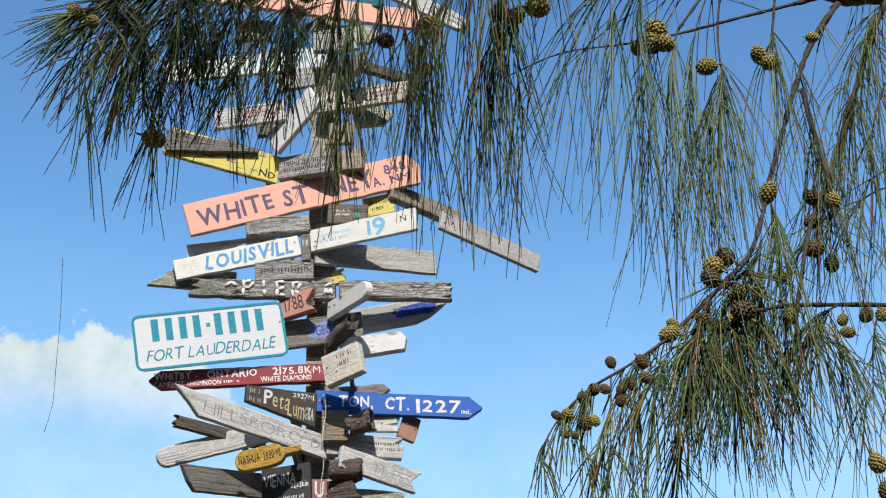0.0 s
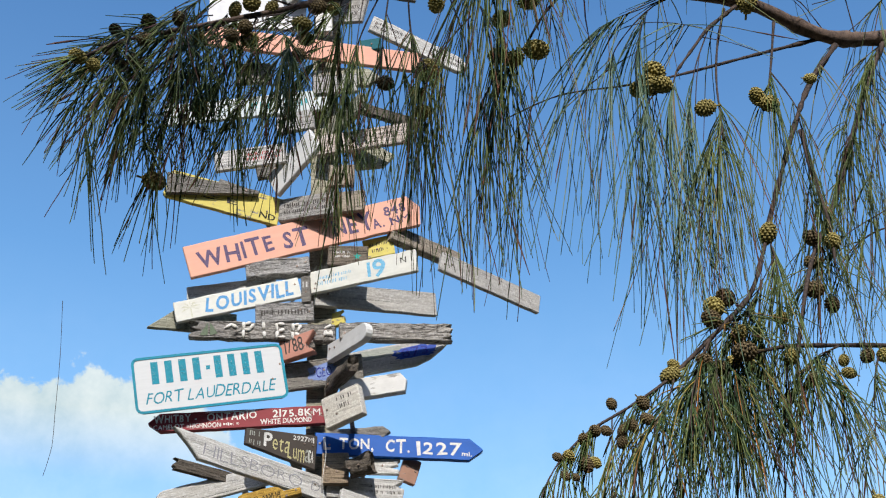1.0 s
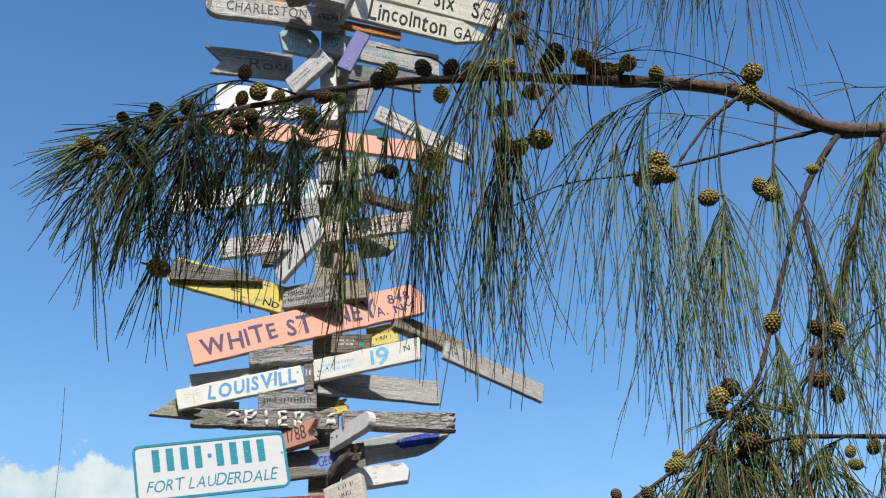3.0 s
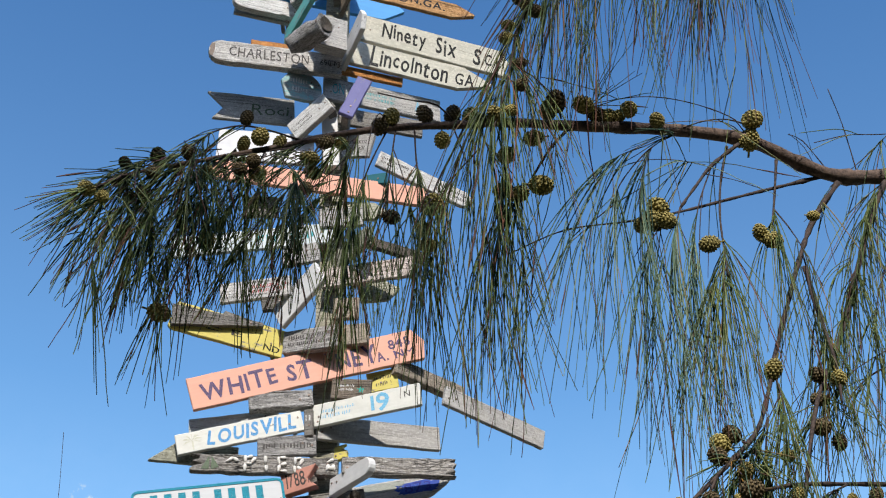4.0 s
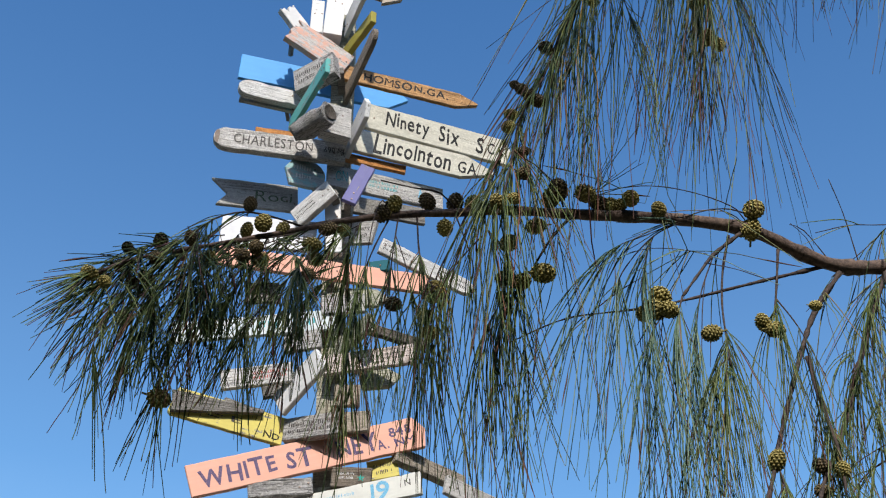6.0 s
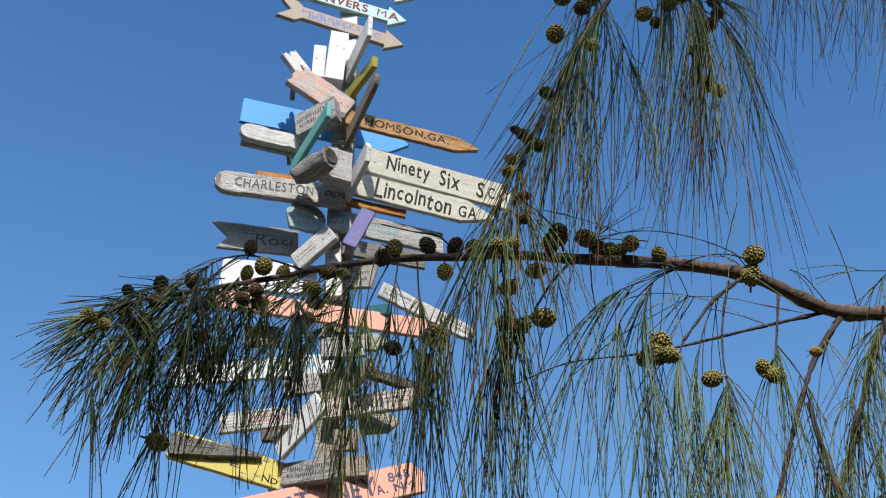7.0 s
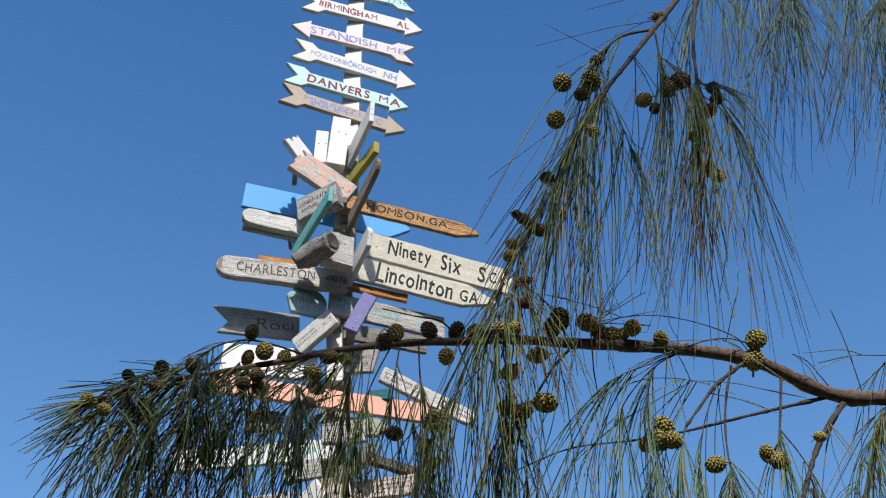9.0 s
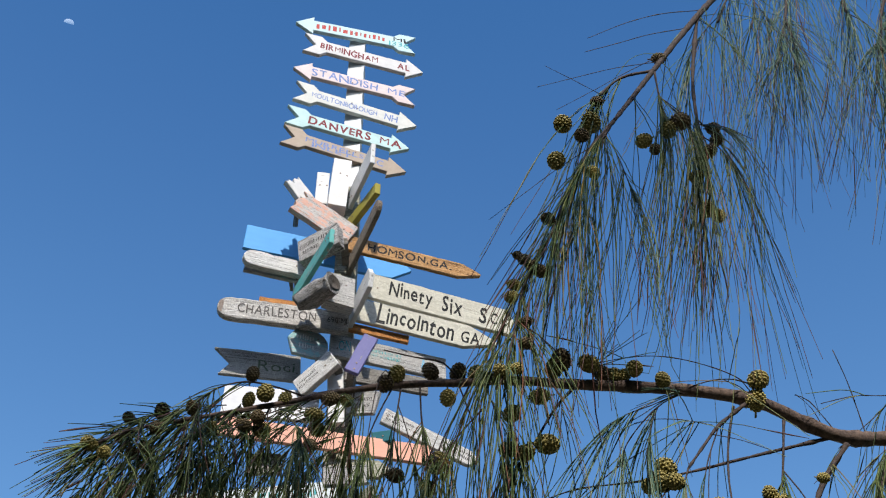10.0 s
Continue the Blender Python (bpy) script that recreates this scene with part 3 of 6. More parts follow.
def sign(label, x, y, z, yaw, roll, L, H, T, material, left="square", right="square", rough=0.0, hl=1.0, text=()):
    global count
    count += 1
    rng = random.Random(count * 7 + 3)
    root = tagged(new("wooden_sign"), label, "sign", "signs nailed to the post")
    root.matrix_world = Matrix.Translation((x, y, z)) @ Matrix.Rotation(radians(yaw), 4, "Z") @ Matrix.Rotation(-radians(roll), 4, "Y")
    if rough >= 0.006 and T >= 0.035 and left != "square" or T >= 0.05 and rough:
        part("log", log_mesh(L, H, T * 1.1, left, right, rng), M[material], root)
        if right == "cut":
            bm = bmesh.new()
            ring = [bm.verts.new((L / 2 + 0.003, 0.42 * T * rng.uniform(0.8, 1.05) * math.cos(k * 0.3927), 0.38 * H * rng.uniform(0.8, 1.05) * math.sin(k * 0.3927))) for k in range(16)]
            mid = bm.verts.new((L / 2 - 0.006, 0, 0))
            for k in range(16):
                bm.faces.new((ring[k], ring[(k + 1) % 16], mid))
            part("end_grain", bm, M["dark"], root, "dark face on the log end")
    else:
        part("board", board_mesh(L, H, T, left, right, rough, hl, rng), M[material], root)
    if left == "rounded":
        bm = bmesh.new()
        q, wd, t = H * 0.12, 0.0085, -T / 2 - 0.0016
        ring = []
        for grow in (0.0, wd):
            pts = []
            for sx, sz, a0 in ((1, 1, 0), (-1, 1, 90), (-1, -1, 180), (1, -1, 270)):
                for k in range(5):
                    an = radians(a0 + k * 22.5)
                    pts.append((sx * (L / 2 - q) + (q - grow) * math.cos(an), sz * (H / 2 - q) + (q - grow) * math.sin(an)))
            ring.append([bm.verts.new((px, t, pz)) for px, pz in pts])
        k = len(ring[0])
        for i in range(k):
            bm.faces.new((ring[0][i], ring[1][i], ring[1][(i + 1) % k], ring[0][(i + 1) % k]))
        ext = bmesh.ops.extrude_face_region(bm, geom=bm.faces[:])
        for g in ext["geom"]:
            if isinstance(g, bmesh.types.BMVert):
                g.co.y += 0.0015
        bmesh.ops.recalc_face_normals(bm, faces=bm.faces)
        part("border", bm, INK["teal"], root, "teal painted border")
    for item in text:
        lettering(root, item, L, H, T, rng, hl, not rough)
    finish_sign(root, L, H, T, x, y, z, yaw, roll, rng)
    return root


def arrow_sign(label, x, y, z, yaw, roll, L, H, heading, material, text=()):
    """A plank cut to an arrow: narrow shaft, broad head at one end and a notched tail at the other."""
    global count
    count += 1
    rng = random.Random(count * 7 + 3)
    root = tagged(new("arrow_sign"), label, "sign", "arrow signs up the white post")
    root.matrix_world = Matrix.Translation((x, y, z)) @ Matrix.Rotation(radians(yaw), 4, "Z") @ Matrix.Rotation(-radians(roll), 4, "Y")
    T, h, s = 0.022, H / 2, H * 0.29
    half = [(L / 2, 0), (L / 2 - 0.09, h), (L / 2 - 0.09, s), (-L / 2 + 0.115, s), (-L / 2 + 0.085, h), (-L / 2, h * 0.98), (-L / 2 + 0.06, 0)]
    pts = half + [(px, -pz) for px, pz in reversed(half[1:-1])]
    bm = bmesh.new()
    face = bm.faces.new([bm.verts.new((heading * px, -T / 2, pz)) for px, pz in pts])
    ext = bmesh.ops.extrude_face_region(bm, geom=[face])
    for g in ext["geom"]:
        if isinstance(g, bmesh.types.BMVert):
            g.co.y = T / 2
    bmesh.ops.recalc_face_normals(bm, faces=bm.faces)
    bmesh.ops.bevel(bm, geom=[e for e in bm.edges if e.calc_face_angle(0) > 0.5], offset=0.0018, segments=1, affect="EDGES", clamp_overlap=True)
    part("board", bm, M[material], root)
    for item in text:
        lettering(root, item, L, H, T, rng, 1.0)
    finish_sign(root, L, H, T, x, y, z, yaw, roll, rng)
    return root


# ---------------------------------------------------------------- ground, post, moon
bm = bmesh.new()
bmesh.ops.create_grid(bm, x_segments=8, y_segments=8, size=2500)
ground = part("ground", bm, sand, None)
tagged(ground, "sandy ground to the horizon, coloured dark as if in shade", "ground", kind="structure")

signpost = tagged(new("signpost"), "tall square wooden post crowded with nailed signs", "post")
signpost.location = (post_x(0), POST_Y, 0)


def post_piece(name, z0, z1, w, material, y=POST_Y, label=""):
    bm = bmesh.new()
    rows = []
    for i in range(25):
        z = z0 + (z1 - z0) * i / 24
        x = post_x(z)
        jig = 0.002 * math.sin(i * 1.7)
        rows.append([bm.verts.new((x + sx * w / 2 + jig - post_x(0), y + sy * w / 2 - POST_Y, z)) for sx, sy in ((-1, -1), (1, -1), (1, 1), (-1, 1))])
    for r0, r1 in zip(rows, rows[1:]):
        for i in range(4):
            bm.faces.new((r0[i], r0[(i + 1) % 4], r1[(i + 1) % 4], r1[i]))
    bm.faces.new(rows[0][::-1])
    bm.faces.new(rows[-1])
    bmesh.ops.bevel(bm, geom=[e for e in bm.edges if e.calc_face_angle(0) > 1], offset=0.006, segments=2, affect="EDGES")
    return part(name, bm, material, signpost, label)


post_piece("post_shaft", 0, 6.12, 0.09, M["post"])
post_piece("upper_post", 6.1, 7.24, 0.078, M["white"], label="white painted upper length of post")

bm = bmesh.new()
bmesh.ops.create_uvsphere(bm, u_segments=32, v_segments=16, radius=10.5)
for v in bm.verts:                    # a waning half: the unlit lower side is cut out of the shape
    if v.co.z < 0:
        v.co.z *= 0.15
moon = part("moon", bm, moon_mat, None)
moon.scale = (1, 1, 0.8)
moon.location = Vector((0, 0, 1.6)) + 3000 * Vector((-0.26814, 0.56637, 0.77931))
moon.rotation_euler = (radians(50), 0, radians(20))
tagged(moon, "faint pale half moon in the daytime sky", "moon", kind="structure")

# unseen trees added behind the viewer, all round, to cut the sky's fill light
rng = random.Random(31)
gv, gf = [], []
for q in range(44):
    az = radians(62 + 236 * q / 43 + rng.uniform(-3, 3))
    far = rng.uniform(9.5, 12.5)
    cx, cy, tall = far * math.sin(az), far * math.cos(az), rng.uniform(8.0, 10.2)
    base = len(gv)
    for z, r in ((-0.1, 0.16), (tall * 0.5, 0.11), (tall * 0.9, 0.03)):
        gv += [(cx + r * math.cos(a0), cy + r * math.sin(a0), z) for a0 in np.linspace(0, 5.236, 6)]
    for lv in range(2):
        gf += [(base + lv * 6 + k, base + lv * 6 + (k + 1) % 6, base + lv * 6 + 6 + (k + 1) % 6, base + lv * 6 + 6 + k) for k in range(6)]
    for k in range(1500):              # drooping clumps of foliage
        u = rng.random() ** 0.8
        z = tall * (0.08 + 0.92 * u)
        rad = 2.3 * math.sqrt(rng.random()) * (1.15 - 0.75 * u) + 0.1
        an = rng.uniform(0, 6.283)
        c = Vector((cx + rad * math.cos(an), cy + rad * math.sin(an), z))
        a1 = Vector((rng.gauss(0, 1), rng.gauss(0, 1), rng.gauss(0, 0.4))).normalized() * rng.uniform(0.14, 0.26)
        a2 = Vector((rng.gauss(0, 0.35), rng.gauss(0, 0.35), -1)).normalized() * rng.uniform(0.3, 0.7)
        base = len(gv)
        gv += [tuple(c - a1), tuple(c + a1), tuple(c + a1 * 0.4 + a2), tuple(c - a1 * 0.4 + a2)]
        gf.append((base, base + 1, base + 2, base + 3))
grove = mesh_part("casuarina_grove", gv, gf, needle, None)
tagged(grove, "unseen trees behind the viewer, added to block sky light", "trees", kind="stuff")

# ---------------------------------------------------------------- signs, from the lowest up
sign("white panel with a teal border and teal lettering", -0.734, 4.017, 3.338, 10.9, 11.4, 0.475, 0.189, 0.006, "white_panel", left="rounded", right="rounded", text=[("bars_tall", 0, 0.2, 0.78, 0.4, "teal"), ("FORT LAUDERDALE", 0.0, -0.24, 0.84, 0.2, "teal")])
sign("salmon painted board with purple lettering and a pointed end", -0.465, 4.094, 3.895, 6.5, 18.2, 0.818, 0.121, 0.018, "salmon", right="chevron", text=[("WHITE ST", -0.223, -0.02, 0.466, 0.56, "purple"), (".", 0.075, 0.3, 0.008, 0.06, "purple"), ("NEY", 0.2, 0, 0.175, 0.56, "purple"), ("A.", 0.305, -0.16, 0.05, 0.34, "purple"), ("848", 0.392, 0.17, 0.095, 0.3, "purple"), ("NM", 0.40, -0.18, 0.085, 0.25, "purple")])
sign("white painted board with blue lettering", -0.677, 4.080, 3.644, 3.2, 14.6, 0.416, 0.075, 0.016, "cream", text=[("LOUISVILL", 0.1, 0.02, 0.7, 0.7, "blue"), ("palm", -0.37, 0, 0.16, 0.8, "straw")])
sign("bare grey weathered plank", -0.707, 4.127, 3.705, -0.9, 6.9, 0.299, 0.058, 0.018, "grey_light")
sign("dark weathered driftwood block", -0.553, 4.095, 3.769, 5.0, 8.1, 0.214, 0.066, 0.04, "alligator", rough=0.006)
sign("yellow painted arrow board with worn lettering", -0.749, 4.053, 4.020, 18.3, -7.2, 0.397, 0.109, 0.018, "yellow", left="slant", text=[("E E", -0.02, -0.06, 0.3, 0.22, "char"), ("ND", 0.4, -0.26, 0.14, 0.22, "black")])
sign("dark weathered plank nailed to the post", -0.692, 4.093, 4.066, 32.5, -2.4, 0.176, 0.042, 0.018, "grey_dark")
sign("grey weathered board with faint carved script", -0.459, 4.069, 3.990, -17.4, -0.5, 0.206, 0.086, 0.03, "pitted", text=[("scrawl", 0, 0, 0.8, 0.6, "char")])
sign("brown-grey weathered board nailed to the post", -0.318, 4.088, 4.024, -11.9, -1.5, 0.102, 0.081, 0.018, "grey_warm")
sign("small dark board with a turquoise star", -0.319, 4.081, 3.805, -3.0, -2.6, 0.132, 0.073, 0.03, "brown", text=[("scrawl", -0.15, 0.05, 0.45, 0.4, "whitep"), ("star", 0.25, -0.05, 0.2, 0.4, "turq")])
sign("white board with pale blue lettering", -0.267, 4.060, 3.736, -14.0, 6.2, 0.377, 0.083, 0.016, "cream", text=[("19", 0.13, 0.0, 0.16, 0.7, "skyblue"), ("N", 0.38, 0.1, 0.06, 0.3, "char"), ("scrawl", -0.25, 0.0, 0.3, 0.5, "skyblue")])
sign("bare grey weathered plank", -0.228, 4.184, 3.697, 19.6, 4.1, 0.430, 0.086, 0.018, "grey_planed")
sign("yellow painted board nailed to the post", -0.219, 4.150, 3.878, -4.7, 10.8, 0.104, 0.077, 0.018, "yellow", text=[("scrawl", 0, 0, 0.6, 0.6, "char")])
sign("grey-brown weathered plank nailed to the post", -0.067, 4.214, 3.914, 35.3, -5.1, 0.286, 0.060, 0.035, "grey_warm")
sign("long narrow bare grey plank jutting from the post", 0.162, 4.255, 3.794, 31.3, -9.1, 0.410, 0.072, 0.018, "grey_planed")
sign("greenish-grey board with a slanted end", -0.827, 4.111, 3.583, 13.6, 0.4, 0.289, 0.076, 0.018, "greenish", left="wedge")
sign("driftwood board with white shell letters", -0.587, 4.061, 3.519, 10.2, 2.8, 0.473, 0.058, 0.03, "bark", rough=0.0015, left="broken", text=[("shells", 0.12, 0.02, 0.66, 0.98, "^PIER.A"), ("sail", -0.36, 0, 0.12, 0.8, "sage")])
sign("grey curved board with faint script", -0.521, 4.089, 3.602, 3.5, 4.6, 0.191, 0.07, 0.018, "alligator", text=[("scrawl", 0, 0, 0.8, 0.5, "char")])
sign("salmon painted arrow board with carved numbers", -0.464, 4.073, 3.473, -13.4, 13.7, 0.123, 0.077, 0.03, "salmon_dark", right="tail", text=[("1788", -0.12, 0.05, 0.5, 0.6, "char"), ("NM", 0.3, -0.2, 0.18, 0.25, "char")])
sign("pale grey paddle-shaped board", -0.297, 4.000, 3.455, -54.6, -0.9, 0.237, 0.061, 0.025, "white", right="round")
sign("bark-covered driftwood plank nailed to the post", -0.151, 4.060, 3.513, 8.7, 3.0, 0.372, 0.059, 0.035, "bark", rough=0.002, right="broken")
sign("boat-shaped board with blue paint", -0.179, 4.150, 3.464, 1.8, 12.1, 0.439, 0.086, 0.018, "grey", right="boat", text=[("patch", -0.05, 0.26, 0.34, 0.4, "pale_sage"), ("patch", 0.2, 0.06, 0.34, 0.5, "bluep"), ("873", 0.2, 0.06, 0.2, 0.36, "deepblue")])
# the dark wood colour here stands for shade on this board
sign("board darkened for shade with a patch of faded blue paint", -0.385, 4.119, 3.401, -3.2, 6.8, 0.251, 0.097, 0.018, "grey_dark", text=[("patch", -0.02, 0, 0.4, 0.6, "peri"), ("GEO", 0.0, 0, 0.2, 0.36, "deepblue")])
sign("dark split driftwood stick", -0.324, 4.033, 3.350, -65.3, 0.7, 0.235, 0.056, 0.035, "dark", rough=0.008, left="broken", right="broken")
sign("pale grey board with small lettering", -0.305, 3.958, 3.215, -28.1, 12.9, 0.134, 0.104, 0.03, "beige", text=[("scrawl", 0.1, 0.15, 0.4, 0.5, "char")])
sign("board with flaking white paint", -0.223, 4.100, 3.341, -4.5, 7.2, 0.217, 0.067, 0.03, "white_grey", right="chevron")
sign("red painted board with white lettering", -0.647, 4.071, 3.220, 6.2, 5.5, 0.552, 0.061, 0.022, "red", left="point", text=[("WHITBY -", -0.345, 0.17, 0.24, 0.42, "whitep"), ("ONTARIO", -0.03, 0.17, 0.28, 0.42, "whitep"), ("2175.8KM", 0.335, 0.17, 0.27, 0.42, "whitep"), ("CAMELOT", -0.385, -0.27, 0.17, 0.28, "whitep"), ("=HIGHNOON", -0.19, -0.27, 0.19, 0.28, "whitep"), ("bars", -0.04, -0.27, 0.11, 0.24, "whitep"), ("WHITE DIAMOND", 0.275, -0.24, 0.29, 0.28, "whitep"), ("patch", -0.02, 0.43, 0.32, 0.1, "whitep")])
sign("blue painted arrow board with white lettering", -0.139, 4.116, 3.143, 4.2, -1.1, 0.531, 0.072, 0.022, "blue", right="point", text=[("L", -0.427, 0.02, 0.045, 0.6, "whitep"), ("TON,", -0.255, 0.0, 0.2, 0.6, "whitep"), ("CT.", -0.013, 0.0, 0.14, 0.6, "whitep"), ("1227", 0.235, -0.02, 0.265, 0.62, "whitep"), ("mi.", 0.4, -0.22, 0.06, 0.2, "whitep")])
sign("weathered grey plank nailed to the post", -0.262, 4.120, 3.191, -8.9, 0.5, 0.193, 0.036, 0.018, "grey_dark", right="point")
sign("dark board with colourful painted lettering", -0.500, 4.015, 3.115, 32.8, -2.0, 0.240, 0.114, 0.018, "darkpaint", hl=0.45, text=[("P", -0.2, 0.06, 0.12, 0.66, "whitep"), ("eta", -0.01, -0.02, 0.25, 0.56, "pale_yellow"), ("Lum", 0.21, -0.12, 0.24, 0.6, "pale_yellow"), ("a", 0.38, -0.16, 0.09, 0.4, "pale_sage"), ("scrawl", -0.38, 0.0, 0.16, 0.5, "pale_sage"), ("CA", 0.42, -0.15, 0.08, 0.35, "whitep"), ("2927MI", 0.3, 0.34, 0.3, 0.16, "whitep")])
sign("long pale grey plank with faint lettering", -0.573, 3.950, 3.024, 37.4, -5.3, 0.553, 0.074, 0.02, "grey_light", left="raked", text=[("HILLSBORO", 0.0, -0.02, 0.62, 0.5, "faint"), ("DE", 0.42, 0, 0.1, 0.4, "faint")])
sign("dark splintered plank nailed to the post", -0.684, 4.028, 3.021, 37.1, -2.1, 0.320, 0.036, 0.02, "dark", left="broken")
sign("weathered plank with a rounded end", -0.694, 4.030, 2.982, 21.5, 21.4, 0.369, 0.062, 0.02, "grey_light", left="round")
sign("yellow varnished bottle-shaped board", -0.518, 3.943, 2.917, -2.2, 13.7, 0.199, 0.064, 0.03, "varnish", left="round", right="bottle", text=[("NASHUA", -0.28, 0.0, 0.32, 0.4, "black"), ("2030 MI", 0.06, 0.0, 0.26, 0.4, "black")])
sign("dark plank with a slanted end", -0.658, 4.010, 2.860, 45.8, 7.4, 0.307, 0.078, 0.02, "grey_dark", left="slant_in")
sign("dark board with white painted lettering", -0.468, 4.025, 2.843, -14.9, 4.5, 0.155, 0.141, 0.018, "black_board", text=[("VIENNA", -0.12, 0.2, 0.66, 0.26, "whitep"), ("8222km", 0.28, 0.04, 0.36, 0.12, "whitep"), ("scrawl", 0.0, -0.3, 0.7, 0.3, "whitep")])
sign("brown wooden block nailed to the post", -0.335, 4.090, 3.060, 1.5, 1.2, 0.082, 0.098, 0.05, "brown_light")
sign("dark charred driftwood piece", -0.253, 4.052, 3.063, -14.6, 11.2, 0.096, 0.063, 0.05, "dark", rough=0.01, left="broken", right="broken")
sign("pale broken wood piece", -0.186, 4.126, 3.083, 0.6, -0.8, 0.103, 0.051, 0.018, "grey_light", right="broken")
sign("pinkish-brown painted board nailed to the post", -0.108, 4.143, 3.076, 21.1, -16.3, 0.058, 0.083, 0.018, "brown_pink")
sign("pale weathered board with carved lettering", -0.243, 4.123, 3.008, 9.0, -0.8, 0.241, 0.070, 0.03, "grey_light", right="broken", text=[("scrawl", 0.25, 0, 0.4, 0.5, "char")])
sign("grey arrow-tail board with faint lettering", -0.195, 4.118, 2.930, 31.3, -8.5, 0.287, 0.071, 0.02, "grey_light", right="tail", text=[("MILES", 0.1, 0, 0.34, 0.4, "faint")])
sign("dark driftwood log nailed to the post", -0.300, 4.069, 2.918, 10.0, 6.4, 0.115, 0.064, 0.06, "dark", rough=0.01, left="broken", right="broken")
sign("board with a painted white letter", -0.376, 4.091, 2.839, 6.2, 2.2, 0.051, 0.106, 0.018, "red_grey", text=[("U", 0, 0.2, 0.6, 0.5, "whitep")])
sign("dark weathered plank nailed to the post", -0.297, 4.089, 2.857, -5.1, 6.1, 0.106, 0.064, 0.04, "dark", right="broken")
sign("greenish-grey plank nailed to the post", -0.220, 4.147, 2.855, 12.5, -1.3, 0.203, 0.043, 0.018, "greenish")
sign("bare grey tapering plank laid over a yellow board", -0.780, 4.022, 4.041, 18.0, 2.9, 0.311, 0.015, 0.018, "grey_dark", hl=5.4)
sign("dark narrow upright board with scratched marks", -0.454, 4.087, 3.685, -6.3, 4.2, 0.030, 0.097, 0.018, "grey_dark", text=[("scrawl", 0, 0, 0.6, 0.7, "whitep")])
sign("scrap of yellow painted board", -0.352, 4.160, 3.612, -12.2, 14.0, 0.062, 0.050, 0.018, "yellow", right="broken")
sign("white splintered driftwood scrap on the post", -0.667, 3.999, 5.915, 26.7, -48.0, 0.14, 0.075, 0.03, "white_chip", left="broken", right="broken")
sign("thin grey plank under a pale log", -0.751, 4.092, 5.512, 13.7, -3.2, 0.235, 0.026, 0.018, "grey")
sign("short orange-brown wood offcut", -0.544, 4.095, 5.766, -14.8, 15.9, 0.079, 0.047, 0.018, "varnish_brown")
sign("weathered driftwood board with lettering and a rounded end", -0.671, 4.020, 5.223, 11.4, 1.1, 0.515, 0.102, 0.03, "grey_worn", rough=0.0012, left="round", text=[("CHARLESTON", -0.05, 0.0, 0.6, 0.5, "char"), ("690 MI", 0.41, -0.02, 0.15, 0.26, "char"), ("patch", -0.475, 0.0, 0.04, 0.6, "brownp")])
sign("orange-brown plank nailed to the post", -0.699, 4.092, 5.338, 15.9, 3.7, 0.172, 0.065, 0.018, "orange_wood")
sign("mottled turquoise painted board", -0.569, 4.068, 5.122, 22.9, 1.7, 0.164, 0.136, 0.018, "turq_worn", left="chevron", right="round", text=[("scrawl", -0.1, 0.0, 0.4, 0.6, "whitep")])
sign("grey fishtail board with brown lettering", -0.770, 4.155, 5.083, 14.4, 4.6, 0.341, 0.129, 0.016, "grey", left="tail", text=[("Roci", 0.22, 0.0, 0.42, 0.36, "sage")])
sign("white-grey short plank nailed aslant", -0.520, 4.050, 4.955, -29.9, 30.4, 0.184, 0.100, 0.025, "grey_light", text=[("scrawl", -0.2, 0, 0.5, 0.4, "char")])
# plank turned aslant to fit the camera's view
sign("lavender plank, darkened for shade, turned to fit the view", -0.352, 3.990, 5.004, 9.8, 70.4, 0.199, 0.057, 0.018, "lavender_shade_paint")
sign("grey board with turquoise lettering", -0.261, 4.178, 5.150, 20.1, 1.8, 0.481, 0.109, 0.018, "grey", text=[("ON", -0.38, 0.02, 0.1, 0.5, "turqp"), ("scrawl", -0.05, 0, 0.3, 0.4, "turqp"), ("A", 0.3, 0, 0.05, 0.5, "skyblue")])
sign("grey weathered plank nailed to the post", -0.262, 4.162, 5.022, 14.7, 0.3, 0.330, 0.080, 0.018, "grey_dark")
sign("white board with dark numbers", -0.689, 4.100, 4.848, 4.9, -1.0, 0.360, 0.141, 0.018, "white_panel2", text=[("30838", 0.2, -0.2, 0.5, 0.34, "char")])
sign("long salmon painted board", -0.466, 4.065, 4.654, 14.4, 1.3, 0.796, 0.084, 0.018, "salmon")
sign("upright white painted board", -0.444, 4.084, 4.872, -1.1, 4.8, 0.060, 0.262, 0.03, "white_grey")
sign("grey board with small lettering", -0.338, 4.089, 4.848, -21.6, -13.3, 0.119, 0.104, 0.018, "grey", text=[("scrawl", 0, 0, 0.6, 0.5, "char")])
sign("driftwood board covered with small pale letters", -0.091, 4.189, 4.761, 21.6, -15.9, 0.392, 0.072, 0.02, "grey_light", right="round", text=[("scrawl", -0.3, 0, 0.36, 0.6, "char"), ("scrawl", 0.28, 0, 0.3, 0.6, "char")])
sign("teal painted scrap of board", -0.265, 4.119, 4.713, -16.0, -2.3, 0.078, 0.050, 0.018, "teal_paint")
sign("greenish-grey arrow board nailed to the post", -0.338, 4.120, 4.569, 3.6, 0.7, 0.230, 0.075, 0.02, "greenish", right="point")
sign("grey plank nailed to the post", -0.386, 4.099, 4.525, -1.9, 2.6, 0.161, 0.081, 0.018, "grey")
